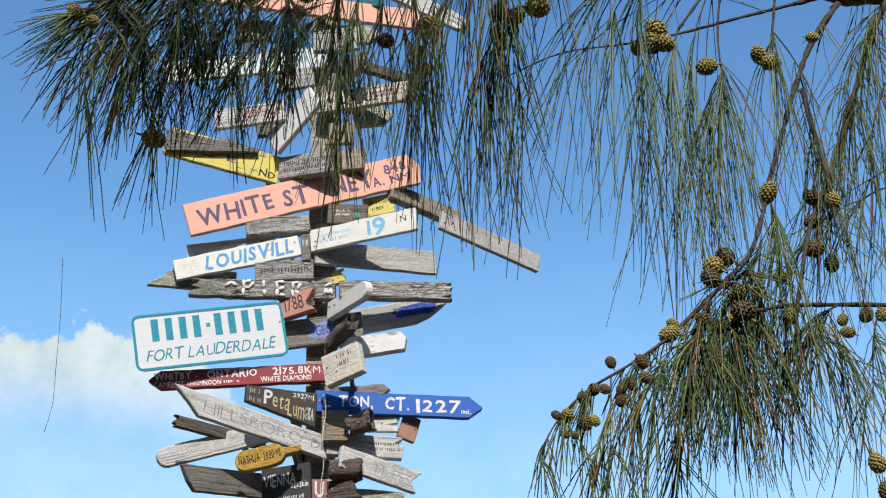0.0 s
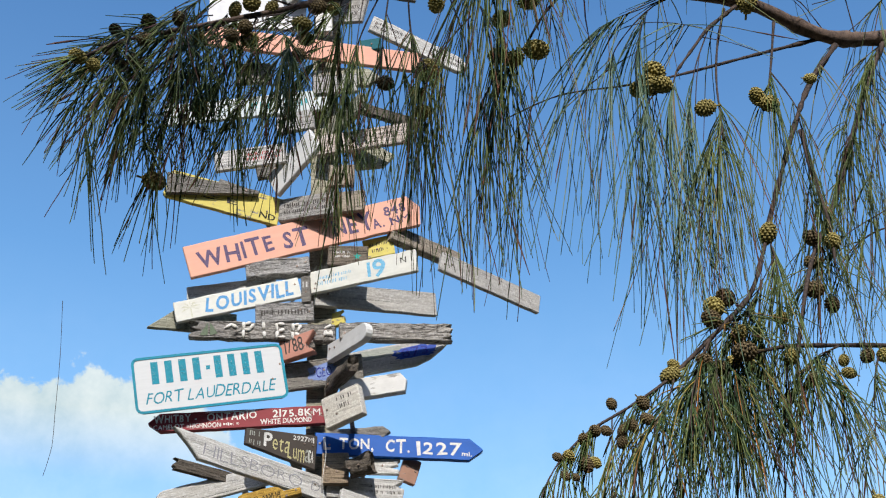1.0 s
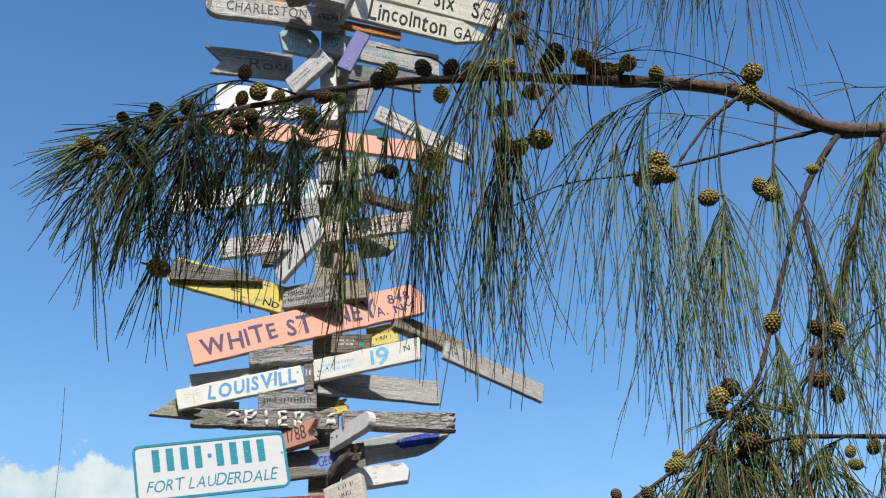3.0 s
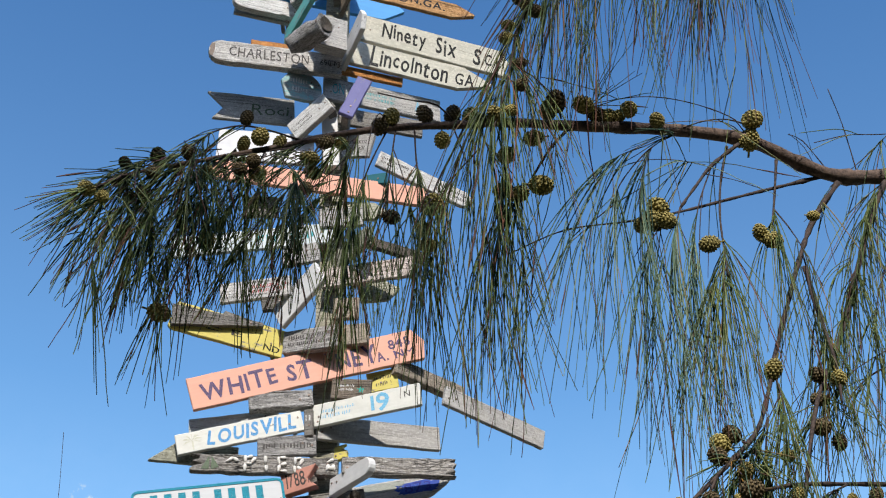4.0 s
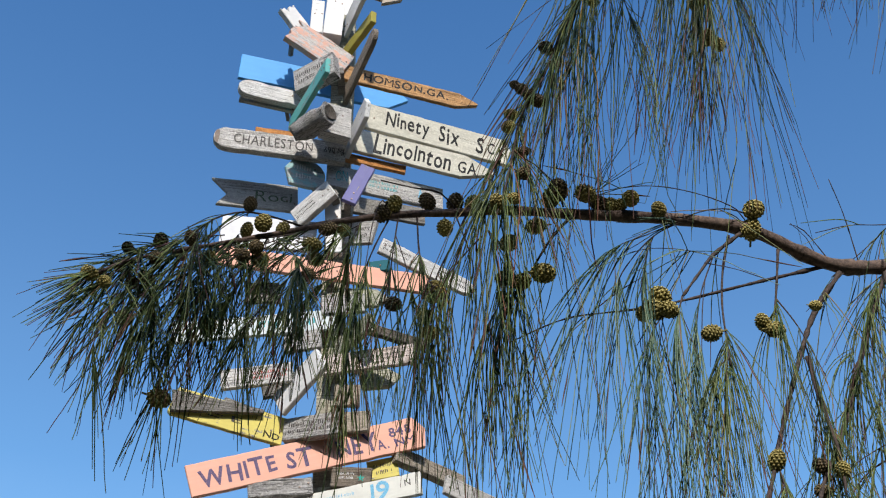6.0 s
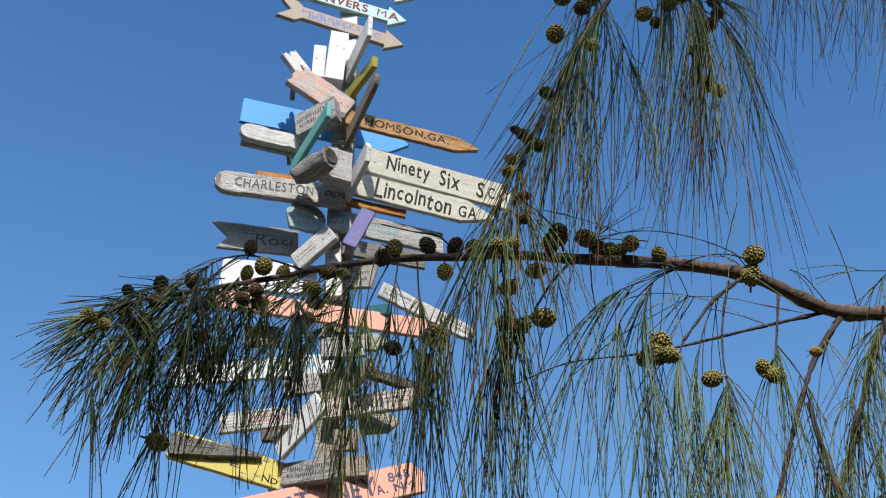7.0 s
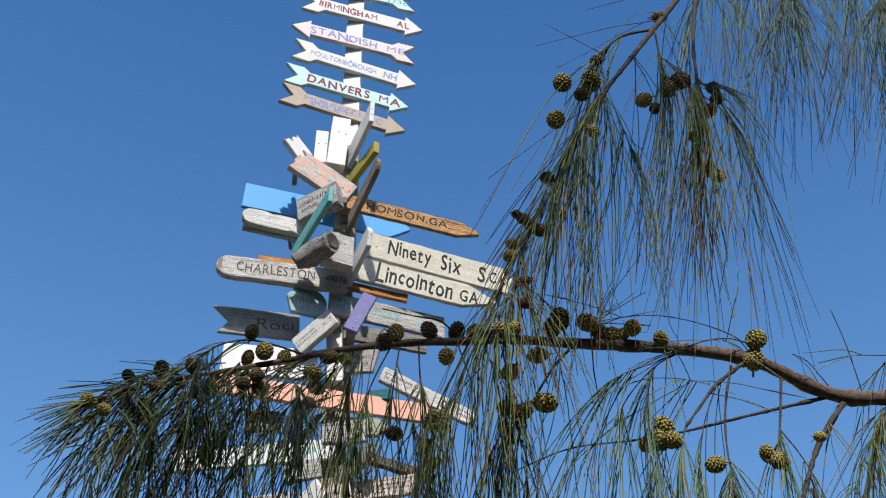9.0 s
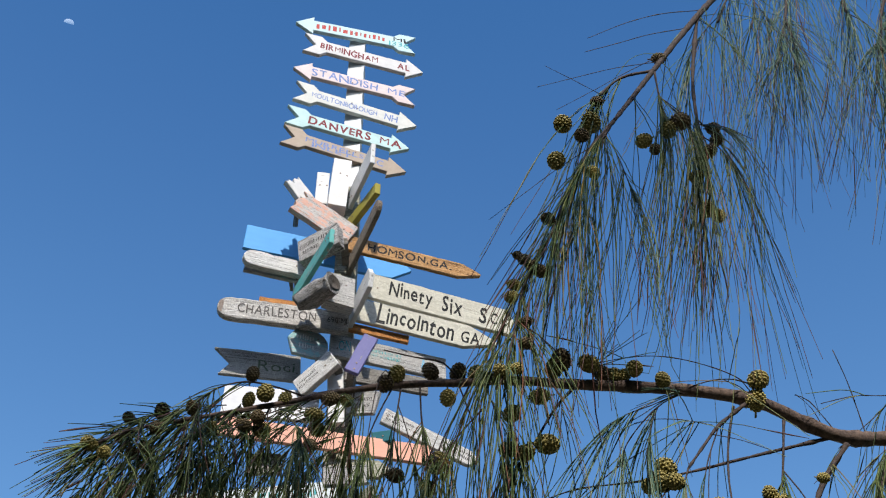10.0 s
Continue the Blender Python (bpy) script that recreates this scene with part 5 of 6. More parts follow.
twig([(0.294, 1.148, 2.514), (0.281, 1.141, 2.462), (0.274, 1.134, 2.414), (0.272, 1.127, 2.368), (0.271, 1.120, 2.333)], 0.0015, 0.0008, 86, 0.180, 0.72, 0.4, 0.86)
twig([(0.350, 1.168, 2.512), (0.339, 1.162, 2.453), (0.331, 1.156, 2.417)], 0.0015, 0.0010, 36, 0.205, 0.7, 0.32, 0.9)
twig([(0.422, 1.200, 2.506), (0.383, 1.185, 2.444), (0.357, 1.170, 2.384), (0.331, 1.155, 2.314), (0.312, 1.140, 2.261), (0.297, 1.125, 2.215), (0.278, 1.110, 2.165), (0.256, 1.095, 2.134), (0.229, 1.080, 2.103)], 0.003, 0.002, 8, 0.120, 0.7, 0.5, 0.74)
twig([(0.364, 1.178, 2.400), (0.366, 1.169, 2.352), (0.367, 1.159, 2.310), (0.368, 1.150, 2.276)], 0.0010, 0.0005, 44, 0.165, 0.3, 0.36, 0.84)
twig([(0.304, 1.130, 2.231), (0.305, 1.120, 2.205), (0.303, 1.110, 2.174)], 0.0009, 0.0005, 46, 0.150, 0, 0.3, 0.85)
twig([(0.482, 1.222, 2.523), (0.458, 1.206, 2.488), (0.438, 1.190, 2.447)], 0.0008, 0.0004, 60, 0.160, 0.1, 0.45, 0.8)
twig([(0.426, 1.200, 2.506), (0.399, 1.185, 2.470), (0.369, 1.170, 2.433)], 0.0004, 0.0003, 4, 0.100, 0.1, 0.4, 0.5)
twig([(0.318, 1.150, 2.546), (0.298, 1.143, 2.547), (0.272, 1.137, 2.540), (0.247, 1.130, 2.525)], 0.0009, 0.0007, 0, 0.100, 0, 0.5, 0.5)
twig([(0.263, 1.140, 2.472), (0.296, 1.145, 2.468), (0.325, 1.150, 2.460)], 0.0006, 0.0004, 0, 0.100, 0, 0.5, 0.5)
twig([(0.334, 1.158, 2.524), (0.326, 1.152, 2.539), (0.324, 1.147, 2.550)], 0.0010, 0.0008, 0, 0.100, 0, 0.5, 0.5)
twig([(0.143, 1.112, 2.515), (0.148, 1.106, 2.534), (0.153, 1.100, 2.552)], 0.0005, 0.0003, 9, 0.060, 0.1, 0.7, -0.1, "sunlit")
twig([(-0.121, 1.047, 2.443), (-0.138, 1.035, 2.388), (-0.160, 1.022, 2.342), (-0.184, 1.010, 2.291)], 0.0010, 0.0004, 112, 0.105, 0.2, 0.36, 0.8)
twig([(-0.201, 1.028, 2.413), (-0.214, 1.019, 2.376), (-0.227, 1.010, 2.340)], 0.0008, 0.0004, 54, 0.075, 0, 0.55, 0.65)
twig([(-0.235, 1.020, 2.398), (-0.251, 1.010, 2.366), (-0.268, 1.000, 2.331)], 0.0008, 0.0004, 44, 0.075, 0, 0.55, 0.6)
twig([(-0.214, 1.027, 2.412), (-0.235, 1.018, 2.402), (-0.259, 1.010, 2.386)], 0.0006, 0.0004, 40, 0.060, 0, 0.55, 0.45)
twig([(-0.059, 1.065, 2.471), (-0.076, 1.058, 2.417), (-0.090, 1.052, 2.355), (-0.097, 1.045, 2.297)], 0.0009, 0.0005, 54, 0.160, 0.1, 0.28, 0.93)
twig([(-0.034, 1.070, 2.475), (-0.029, 1.060, 2.412), (-0.014, 1.050, 2.365)], 0.0011, 0.0006, 32, 0.195, 0.4, 0.32, 0.92)
twig([(0.031, 1.085, 2.460), (0.008, 1.073, 2.419), (-0.011, 1.060, 2.375)], 0.0010, 0.0006, 28, 0.180, 0.35, 0.32, 0.92)
twig([(-0.052, 1.065, 2.470), (-0.056, 1.057, 2.412), (-0.059, 1.048, 2.352)], 0.0009, 0.0005, 26, 0.225, 0.3, 0.28, 0.9)
twig([(-0.097, 1.054, 2.454), (-0.100, 1.061, 2.415), (-0.104, 1.069, 2.387)], 0.0009, 0.0005, 60, 0.13, 0.3, 0.3, 0.82)
twig([(-0.057, 1.064, 2.469), (-0.068, 1.057, 2.482), (-0.076, 1.050, 2.448), (-0.081, 1.043, 2.381)], 0.0007, 0.0004, 8, 0.165, 0.2, 0.3, 0.85)
twig([(0.004, 1.079, 2.485), (0.020, 1.060, 2.414), (0.024, 1.040, 2.359)], 0.0009, 0.0005, 5, 0.187, 0.4, 0.3, 0.9)
twig([(0.319, 1.157, 2.529), (0.305, 1.141, 2.545), (0.255, 1.125, 2.555), (0.199, 1.109, 2.549), (0.126, 1.094, 2.521)], 0.0007, 0.0005, 1, 0.118, 0.2, 0.5, 0.18)
twig([(0.418, 1.200, 2.518), (0.341, 1.183, 2.484), (0.299, 1.166, 2.460), (0.235, 1.149, 2.429), (0.180, 1.132, 2.405), (0.115, 1.115, 2.382), (0.058, 1.098, 2.342)], 0.0026, 0.0006, 3, 0.168, 0.6, 0.3, 0.8)
twig([(0.415, 1.198, 2.517), (0.389, 1.190, 2.556), (0.372, 1.183, 2.559)], 0.0008, 0.0005, 0, 0.248, 0.0, 0.5, 0.8)
twig([(0.450, 1.211, 2.523), (0.439, 1.198, 2.587), (0.426, 1.185, 2.627)], 0.0008, 0.0005, 0, 0.257, 0.0, 0.5, 0.8)
twig([(0.663, 1.233, 2.550), (0.581, 1.222, 2.598), (0.485, 1.210, 2.582), (0.443, 1.198, 2.571), (0.400, 1.187, 2.551)], 0.0009, 0.0005, 2, 0.119, 0.3, 0.5, 0.3)
twig([(0.229, 1.080, 2.103), (0.187, 1.067, 2.059), (0.151, 1.053, 2.029), (0.116, 1.040, 2.003), (0.091, 1.027, 1.974), (0.077, 1.013, 1.947), (0.073, 1.000, 1.931)], 0.0020, 0.0005, 190, 0.06, 0.0, 0.36, 0.72)
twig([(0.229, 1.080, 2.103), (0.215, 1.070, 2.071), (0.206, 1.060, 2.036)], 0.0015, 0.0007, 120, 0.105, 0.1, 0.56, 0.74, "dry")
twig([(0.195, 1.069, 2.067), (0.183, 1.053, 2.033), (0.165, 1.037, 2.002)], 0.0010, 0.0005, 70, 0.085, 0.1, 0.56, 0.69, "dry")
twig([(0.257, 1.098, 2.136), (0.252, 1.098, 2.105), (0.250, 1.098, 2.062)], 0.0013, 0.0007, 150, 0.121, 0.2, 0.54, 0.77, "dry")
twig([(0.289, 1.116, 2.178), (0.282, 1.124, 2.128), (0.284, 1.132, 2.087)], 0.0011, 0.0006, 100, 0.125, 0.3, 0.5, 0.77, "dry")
twig([(0.358, 1.159, 2.369), (0.361, 1.150, 2.310), (0.367, 1.141, 2.248), (0.363, 1.131, 2.201)], 0.0022, 0.0012, 10, 0.137, 0.5, 0.56, 0.77)
twig([(0.485, 1.222, 2.532), (0.446, 1.202, 2.447), (0.410, 1.183, 2.357), (0.379, 1.163, 2.280), (0.348, 1.144, 2.219), (0.326, 1.125, 2.156), (0.309, 1.105, 2.097)], 0.0036, 0.0016, 52, 0.129, 0.3, 0.56, 0.77)
twig([(0.765, 1.300, 2.185), (0.572, 1.256, 2.174), (0.426, 1.212, 2.157), (0.349, 1.168, 2.137), (0.306, 1.124, 2.116), (0.266, 1.080, 2.090)], 0.0040, 0.0015, 29, 0.116, 0.6, 0.51, 0.77)
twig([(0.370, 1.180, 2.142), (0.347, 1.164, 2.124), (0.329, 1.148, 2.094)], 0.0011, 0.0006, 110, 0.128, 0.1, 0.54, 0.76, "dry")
twig([(0.419, 1.208, 2.155), (0.399, 1.181, 2.108), (0.382, 1.154, 2.042)], 0.0011, 0.0006, 44, 0.133, 0.2, 0.61, 0.74)
twig([(0.440, 1.216, 2.158), (0.479, 1.206, 2.221), (0.468, 1.196, 2.273), (0.431, 1.185, 2.270), (0.390, 1.175, 2.236), (0.365, 1.165, 2.188)], 0.0011, 0.0007, 16, 0.139, 0.2, 0.66, 0.74)
twig([(1.457, 1.350, 4.203), (0.930, 1.303, 3.952), (0.610, 1.256, 3.673), (0.455, 1.209, 3.445), (0.366, 1.161, 3.270), (0.294, 1.114, 3.110), (0.222, 1.067, 2.942), (0.179, 1.020, 2.825)], 0.0134, 0.0024, 46, 0.25, 0.45, 0.6, 0.78)
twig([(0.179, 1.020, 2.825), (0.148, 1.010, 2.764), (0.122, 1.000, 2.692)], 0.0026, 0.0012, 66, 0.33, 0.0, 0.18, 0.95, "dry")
twig([(0.179, 1.020, 2.825), (0.137, 1.007, 2.727), (0.107, 0.993, 2.641), (0.090, 0.980, 2.578)], 0.0020, 0.0011, 56, 0.27, 0.1, 0.32, 0.84)
twig([(0.090, 0.980, 2.578), (0.068, 0.975, 2.526), (0.059, 0.970, 2.477), (0.047, 0.965, 2.411), (0.038, 0.960, 2.380)], 0.0014, 0.0007, 112, 0.168, 0.0, 0.34, 0.84)
twig([(0.249, 1.084, 3.003), (0.205, 1.074, 2.975), (0.173, 1.064, 2.926), (0.152, 1.053, 2.875)], 0.0022, 0.0011, 52, 0.33, 0.2, 0.3, 0.9)
twig([(0.333, 1.140, 3.198), (0.311, 1.134, 3.062), (0.304, 1.127, 2.972), (0.304, 1.121, 2.899), (0.301, 1.114, 2.820)], 0.0033, 0.0014, 110, 0.325, 0.5, 0.2, 0.9)
twig([(0.249, 1.084, 3.003), (0.251, 1.084, 2.941), (0.256, 1.083, 2.902)], 0.0015, 0.0011, 66, 0.34, 0.4, 0.2, 0.97)
twig([(0.262, 1.093, 3.034), (0.200, 1.079, 3.001), (0.147, 1.064, 2.962), (0.096, 1.050, 2.924)], 0.0006, 0.0003, 0, 0.250, 0.0, 0.5, 0.8)
twig([(0.275, 1.101, 3.064), (0.219, 1.084, 3.003), (0.167, 1.067, 2.940), (0.118, 1.049, 2.880)], 0.0006, 0.0003, 0, 0.245, 0.0, 0.5, 0.8)
twig([(0.314, 1.127, 3.154), (0.255, 1.105, 3.108), (0.208, 1.084, 3.060), (0.160, 1.062, 3.011)], 0.0006, 0.0004, 0, 0.262, 0.0, 0.5, 0.8)
twig([(0.346, 1.149, 3.227), (0.280, 1.125, 3.183), (0.223, 1.102, 3.128), (0.168, 1.079, 3.063)], 0.0007, 0.0004, 0, 0.270, 0.0, 0.5, 0.8)
twig([(0.175, 1.065, 2.930), (0.152, 1.055, 2.936), (0.131, 1.045, 2.940), (0.106, 1.036, 2.948)], 0.0005, 0.0003, 0, 0.252, 0.0, 0.5, 0.8)
twig([(0.154, 1.012, 2.775), (0.109, 1.006, 2.726), (0.070, 1.000, 2.678), (0.034, 0.993, 2.632)], 0.0005, 0.0003, 0, 0.212, 0.0, 0.5, 0.8)
twig([(0.122, 1.000, 2.692), (0.084, 0.993, 2.637), (0.056, 0.987, 2.584), (0.031, 0.980, 2.527)], 0.0005, 0.0003, 0, 0.200, 0.0, 0.5, 0.8)
twig([(0.610, 1.256, 3.673), (0.527, 1.239, 3.476), (0.489, 1.222, 3.315), (0.461, 1.205, 3.208)], 0.0041, 0.0017, 90, 0.33, 0.3, 0.4, 0.92, "sunlit")
twig([(0.483, 1.217, 3.487), (0.417, 1.197, 3.367), (0.372, 1.178, 3.238)], 0.0028, 0.0013, 64, 0.34, 0.2, 0.4, 0.92, "sunlit")
twig([(0.930, 1.303, 3.952), (0.746, 1.269, 3.627), (0.644, 1.236, 3.352), (0.606, 1.202, 3.208)], 0.0058, 0.0017, 110, 0.367, 0.3, 0.36, 0.94, "sunlit")
twig([(0.610, 1.256, 3.673), (0.595, 1.230, 3.464), (0.574, 1.205, 3.293)], 0.0031, 0.0013, 60, 0.343, 0.3, 0.36, 0.93, "sunlit")
twig([(0.489, 1.222, 3.315), (0.483, 1.201, 3.245), (0.476, 1.181, 3.178)], 0.0018, 0.0012, 76, 0.29, 0.0, 0.42, 0.93, "sunlit")
twig([(0.441, 1.205, 3.410), (0.434, 1.186, 3.292), (0.415, 1.168, 3.211)], 0.0018, 0.0012, 56, 0.29, 0.0, 0.4, 0.93, "sunlit")
twig([(0.633, 1.227, 3.313), (0.604, 1.206, 3.213), (0.574, 1.185, 3.108)], 0.0018, 0.0010, 84, 0.319, 0.0, 0.32, 0.95, "sunlit")
twig([(0.030, 1.086, 2.492), (0.042, 1.069, 2.436), (0.047, 1.053, 2.389)], 0.0008, 0.0004, 7, 0.200, 0.1, 0.5, 0.85)
twig([(-0.180, 1.037, 2.400), (-0.199, 1.031, 2.378), (-0.222, 1.025, 2.354), (-0.235, 1.020, 2.336)], 0.0009, 0.0005, 60, 0.069, 0.0, 0.5, 0.62)
twig([(-0.218, 1.024, 2.390), (-0.243, 1.018, 2.371), (-0.262, 1.013, 2.357), (-0.279, 1.007, 2.343)], 0.0009, 0.0005, 48, 0.064, 0.0, 0.5, 0.57)
twig([(0.126, 1.094, 2.521), (0.138, 1.088, 2.547), (0.142, 1.083, 2.574)], 0.0005, 0.0004, 1, 0.111, 0.2, 0.9, 0.1)
twig([(0.148, 1.114, 2.513), (0.158, 1.113, 2.557), (0.169, 1.111, 2.584)], 0.0005, 0.0004, 1, 0.113, 0.2, 0.9, -0.02)
twig([(-0.106, 1.051, 2.450), (-0.126, 1.044, 2.422), (-0.146, 1.038, 2.403), (-0.173, 1.031, 2.383)], 0.0008, 0.0005, 52, 0.052, 0.0, 0.6, 0.62)
twig([(-0.126, 1.046, 2.441), (-0.149, 1.036, 2.421), (-0.174, 1.026, 2.401), (-0.194, 1.017, 2.378)], 0.0008, 0.0005, 60, 0.056, 0.0, 0.6, 0.57)
twig([(-0.087, 1.056, 2.457), (-0.099, 1.050, 2.420), (-0.119, 1.043, 2.388), (-0.138, 1.037, 2.363)], 0.0008, 0.0005, 26, 0.079, 0.0, 0.4, 0.72)
twig([(-0.149, 1.036, 2.421), (-0.201, 1.027, 2.404), (-0.250, 1.018, 2.386), (-0.286, 1.008, 2.370), (-0.316, 0.999, 2.343)], 0.0009, 0.0005, 60, 0.069, 0.15, 0.95, 0.3)
twig([(-0.237, 1.023, 2.393), (-0.266, 1.017, 2.390), (-0.293, 1.011, 2.382), (-0.315, 1.004, 2.362)], 0.0008, 0.0004, 39, 0.065, 0.1, 0.7, 0.32)
twig([(0.318, 1.156, 2.530), (0.303, 1.140, 2.534), (0.283, 1.124, 2.530)], 0.0007, 0.0005, 3, 0.103, 0.1, 0.9, 0.08)
twig([(0.248, 1.138, 2.526), (0.228, 1.123, 2.518), (0.207, 1.108, 2.504)], 0.0007, 0.0005, 3, 0.110, 0.1, 0.9, 0.18)
twig([(0.257, 1.098, 2.136), (0.229, 1.081, 2.103), (0.187, 1.065, 2.058), (0.150, 1.048, 2.027)], 0.0008, 0.0005, 44, 0.055, 0.0, 1.11, 0.09, "dry")
twig([(0.289, 1.116, 2.178), (0.277, 1.114, 2.151), (0.260, 1.112, 2.133)], 0.0008, 0.0005, 44, 0.065, 0.0, 1.11, 0.14)
twig([(0.379, 1.163, 2.280), (0.350, 1.149, 2.222), (0.329, 1.135, 2.161)], 0.0009, 0.0005, 18, 0.072, 0.0, 1.06, 0.19)
twig([(-0.298, 0.970, 2.086), (-0.293, 0.968, 2.035), (-0.290, 0.965, 1.988), (-0.288, 0.962, 1.962), (-0.291, 0.960, 1.939)], 0.0002, 0.0002, 0, 0.095, 0.0, 0.66, 0.56)
twig([(0.441, 1.200, 2.433), (0.410, 1.183, 2.365), (0.387, 1.165, 2.308)], 0.0010, 0.0006, 28, 0.170, 0.1, 0.3, 0.88)
twig([(0.462, 1.210, 2.411), (0.440, 1.195, 2.360), (0.422, 1.180, 2.304)], 0.0010, 0.0006, 28, 0.180, 0.1, 0.3, 0.88)
twig([(0.457, 1.200, 2.309), (0.432, 1.183, 2.287), (0.395, 1.167, 2.258), (0.359, 1.150, 2.224)], 0.0008, 0.0005, 8, 0.140, 0.1, 0.3, 0.5)
twig([(0.402, 1.196, 2.516), (0.389, 1.188, 2.545), (0.372, 1.180, 2.558)], 0.0006, 0.0004, 0, 0.100, 0, 0.3, 0.5)
twig([(0.017, 1.085, 2.491), (0.004, 1.078, 2.449), (-0.010, 1.072, 2.409), (-0.016, 1.065, 2.382)], 0.0014, 0.0008, 10, 0.150, 0.3, 0.3, 0.9)
twig([(-0.069, 1.030, 2.485), (-0.039, 1.045, 2.489), (-0.011, 1.060, 2.495), (0.004, 1.075, 2.487)], 0.0007, 0.0010, 0, 0.100, 0, 0.3, 0.5)
twig([(0.518, 1.240, 2.621), (0.467, 1.220, 2.559), (0.412, 1.200, 2.500)], 0.0007, 0.0004, 14, 0.170, 0.1, 0.35, 0.75)
twig([(0.512, 1.240, 2.555), (0.470, 1.225, 2.516), (0.428, 1.210, 2.470)], 0.0006, 0.0004, 10, 0.160, 0.1, 0.35, 0.75)
cone(-0.319, 0.980, 2.330, 0.0155, (-0.318, 0.980, 2.327), 0.5)
cone(-0.306, 0.986, 2.325, 0.0134, (-0.307, 0.986, 2.326), 0.5)
cone(-0.298, 1.010, 2.382, 0.0128, (-0.297, 1.010, 2.378), 0.5)
cone(-0.289, 1.011, 2.343, 0.0147, (-0.287, 1.011, 2.339), 0.5)
cone(-0.288, 1.004, 2.299, 0.0164, (-0.301, 1.004, 2.310), 0.5)
cone(-0.270, 1.016, 2.394, 0.0172, (-0.269, 1.016, 2.389), 0.5)
cone(-0.269, 1.003, 2.366, 0.0137, (-0.269, 1.003, 2.369), 0.5)
cone(-0.235, 0.984, 2.374, 0.0135, (-0.234, 0.984, 2.379), 0.5)
cone(-0.224, 1.020, 2.379, 0.0149, (-0.224, 1.020, 2.380), 0.5)
cone(-0.251, 1.026, 2.230, 0.0191, (-0.253, 1.026, 2.232), 0.5)
cone(-0.222, 1.048, 2.322, 0.0190, (-0.225, 1.048, 2.325), 0.5)
cone(-0.250, 1.020, 2.382, 0.0128, (-0.253, 1.020, 2.385), 0.5)
cone(-0.278, 1.008, 2.347, 0.0126, (-0.276, 1.008, 2.346), 0.5)
cone(-0.302, 1.006, 2.358, 0.0116, (-0.303, 1.006, 2.357), 0.5)
cone(-0.191, 1.015, 2.440, 0.0152, (-0.191, 1.015, 2.430), 0.5)
cone(-0.178, 1.023, 2.424, 0.0184, (-0.178, 1.023, 2.433), 0.5)
cone(-0.194, 1.029, 2.420, 0.0141, (-0.192, 1.029, 2.410), 0.5)
cone(-0.182, 1.023, 2.395, 0.0150, (-0.181, 1.023, 2.393), 0.5)
cone(-0.193, 1.018, 2.381, 0.0148, (-0.192, 1.018, 2.380), 0.5)
cone(-0.179, 1.038, 2.391, 0.0172, (-0.183, 1.038, 2.393), 0.5)
cone(-0.161, 1.037, 2.428, 0.0153, (-0.159, 1.037, 2.424), 0.5)
cone(-0.132, 1.042, 2.413, 0.0173, (-0.134, 1.042, 2.415), 0.5)
cone(-0.130, 1.056, 2.407, 0.0163, (-0.131, 1.056, 2.406), 0.5)
cone(-0.133, 1.039, 2.375, 0.0138, (-0.131, 1.039, 2.372), 0.5)
cone(-0.119, 1.047, 2.437, 0.0165, (-0.117, 1.047, 2.435), 0.5)
cone(-0.104, 1.056, 2.442, 0.0144, (-0.098, 1.056, 2.440), 0.5)
cone(-0.068, 1.061, 2.468, 0.0190, (-0.067, 1.061, 2.465), 0.35)
cone(-0.057, 1.061, 2.480, 0.0191, (-0.062, 1.061, 2.475), 0.35)
cone(-0.024, 1.073, 2.494, 0.0182, (-0.022, 1.073, 2.479), 0.35)
cone(0.004, 1.079, 2.498, 0.0206, (0.004, 1.079, 2.485), 0.35)
cone(0.022, 1.085, 2.502, 0.0196, (0.025, 1.085, 2.491), 0.35)
cone(0.032, 1.086, 2.496, 0.0184, (0.030, 1.086, 2.492), 0.35)
cone(0.042, 0.964, 2.404, 0.0164, (0.044, 0.964, 2.402), 0.35)
cone(-0.006, 1.077, 2.464, 0.0180, (-0.007, 1.077, 2.483), 0.35)
cone(-0.053, 1.048, 2.349, 0.0158, (-0.059, 1.048, 2.352), 0.35)
cone(-0.015, 1.065, 2.376, 0.0237, (-0.013, 1.065, 2.378), 0.35)
cone(-0.022, 1.065, 2.348, 0.0138, (-0.027, 1.065, 2.349), 0.35)
cone(-0.019, 1.062, 2.327, 0.0168, (-0.030, 1.062, 2.330), 0.35)
cone(0.087, 1.103, 2.488, 0.0197, (0.099, 1.103, 2.490), 0.05)
cone(0.058, 1.093, 2.458, 0.0193, (0.063, 1.093, 2.457), 0.35)
cone(0.054, 1.093, 2.414, 0.0178, (0.054, 1.093, 2.412), 0.35)
cone(0.069, 1.077, 2.398, 0.0197, (0.072, 1.077, 2.401), 0.05)
cone(0.091, 1.084, 2.414, 0.0233, (0.080, 1.084, 2.421), 0.05)
cone(0.051, 1.093, 2.390, 0.0143, (0.054, 1.093, 2.412), 0.35)
cone(0.103, 1.104, 2.526, 0.0212, (0.104, 1.104, 2.507), 0.05)
cone(0.111, 1.094, 2.530, 0.0235, (0.126, 1.094, 2.521), 0.05)
cone(0.057, 0.965, 2.409, 0.0124, (0.047, 0.965, 2.411), 0.05)
cone(0.139, 1.096, 2.527, 0.0212, (0.139, 1.096, 2.526), 0.05)
cone(0.154, 1.114, 2.529, 0.0202, (0.152, 1.114, 2.529), 0.05)
cone(0.166, 1.118, 2.529, 0.0203, (0.164, 1.118, 2.516), 0.05)
cone(0.187, 1.107, 2.530, 0.0202, (0.186, 1.107, 2.544), 0.05)
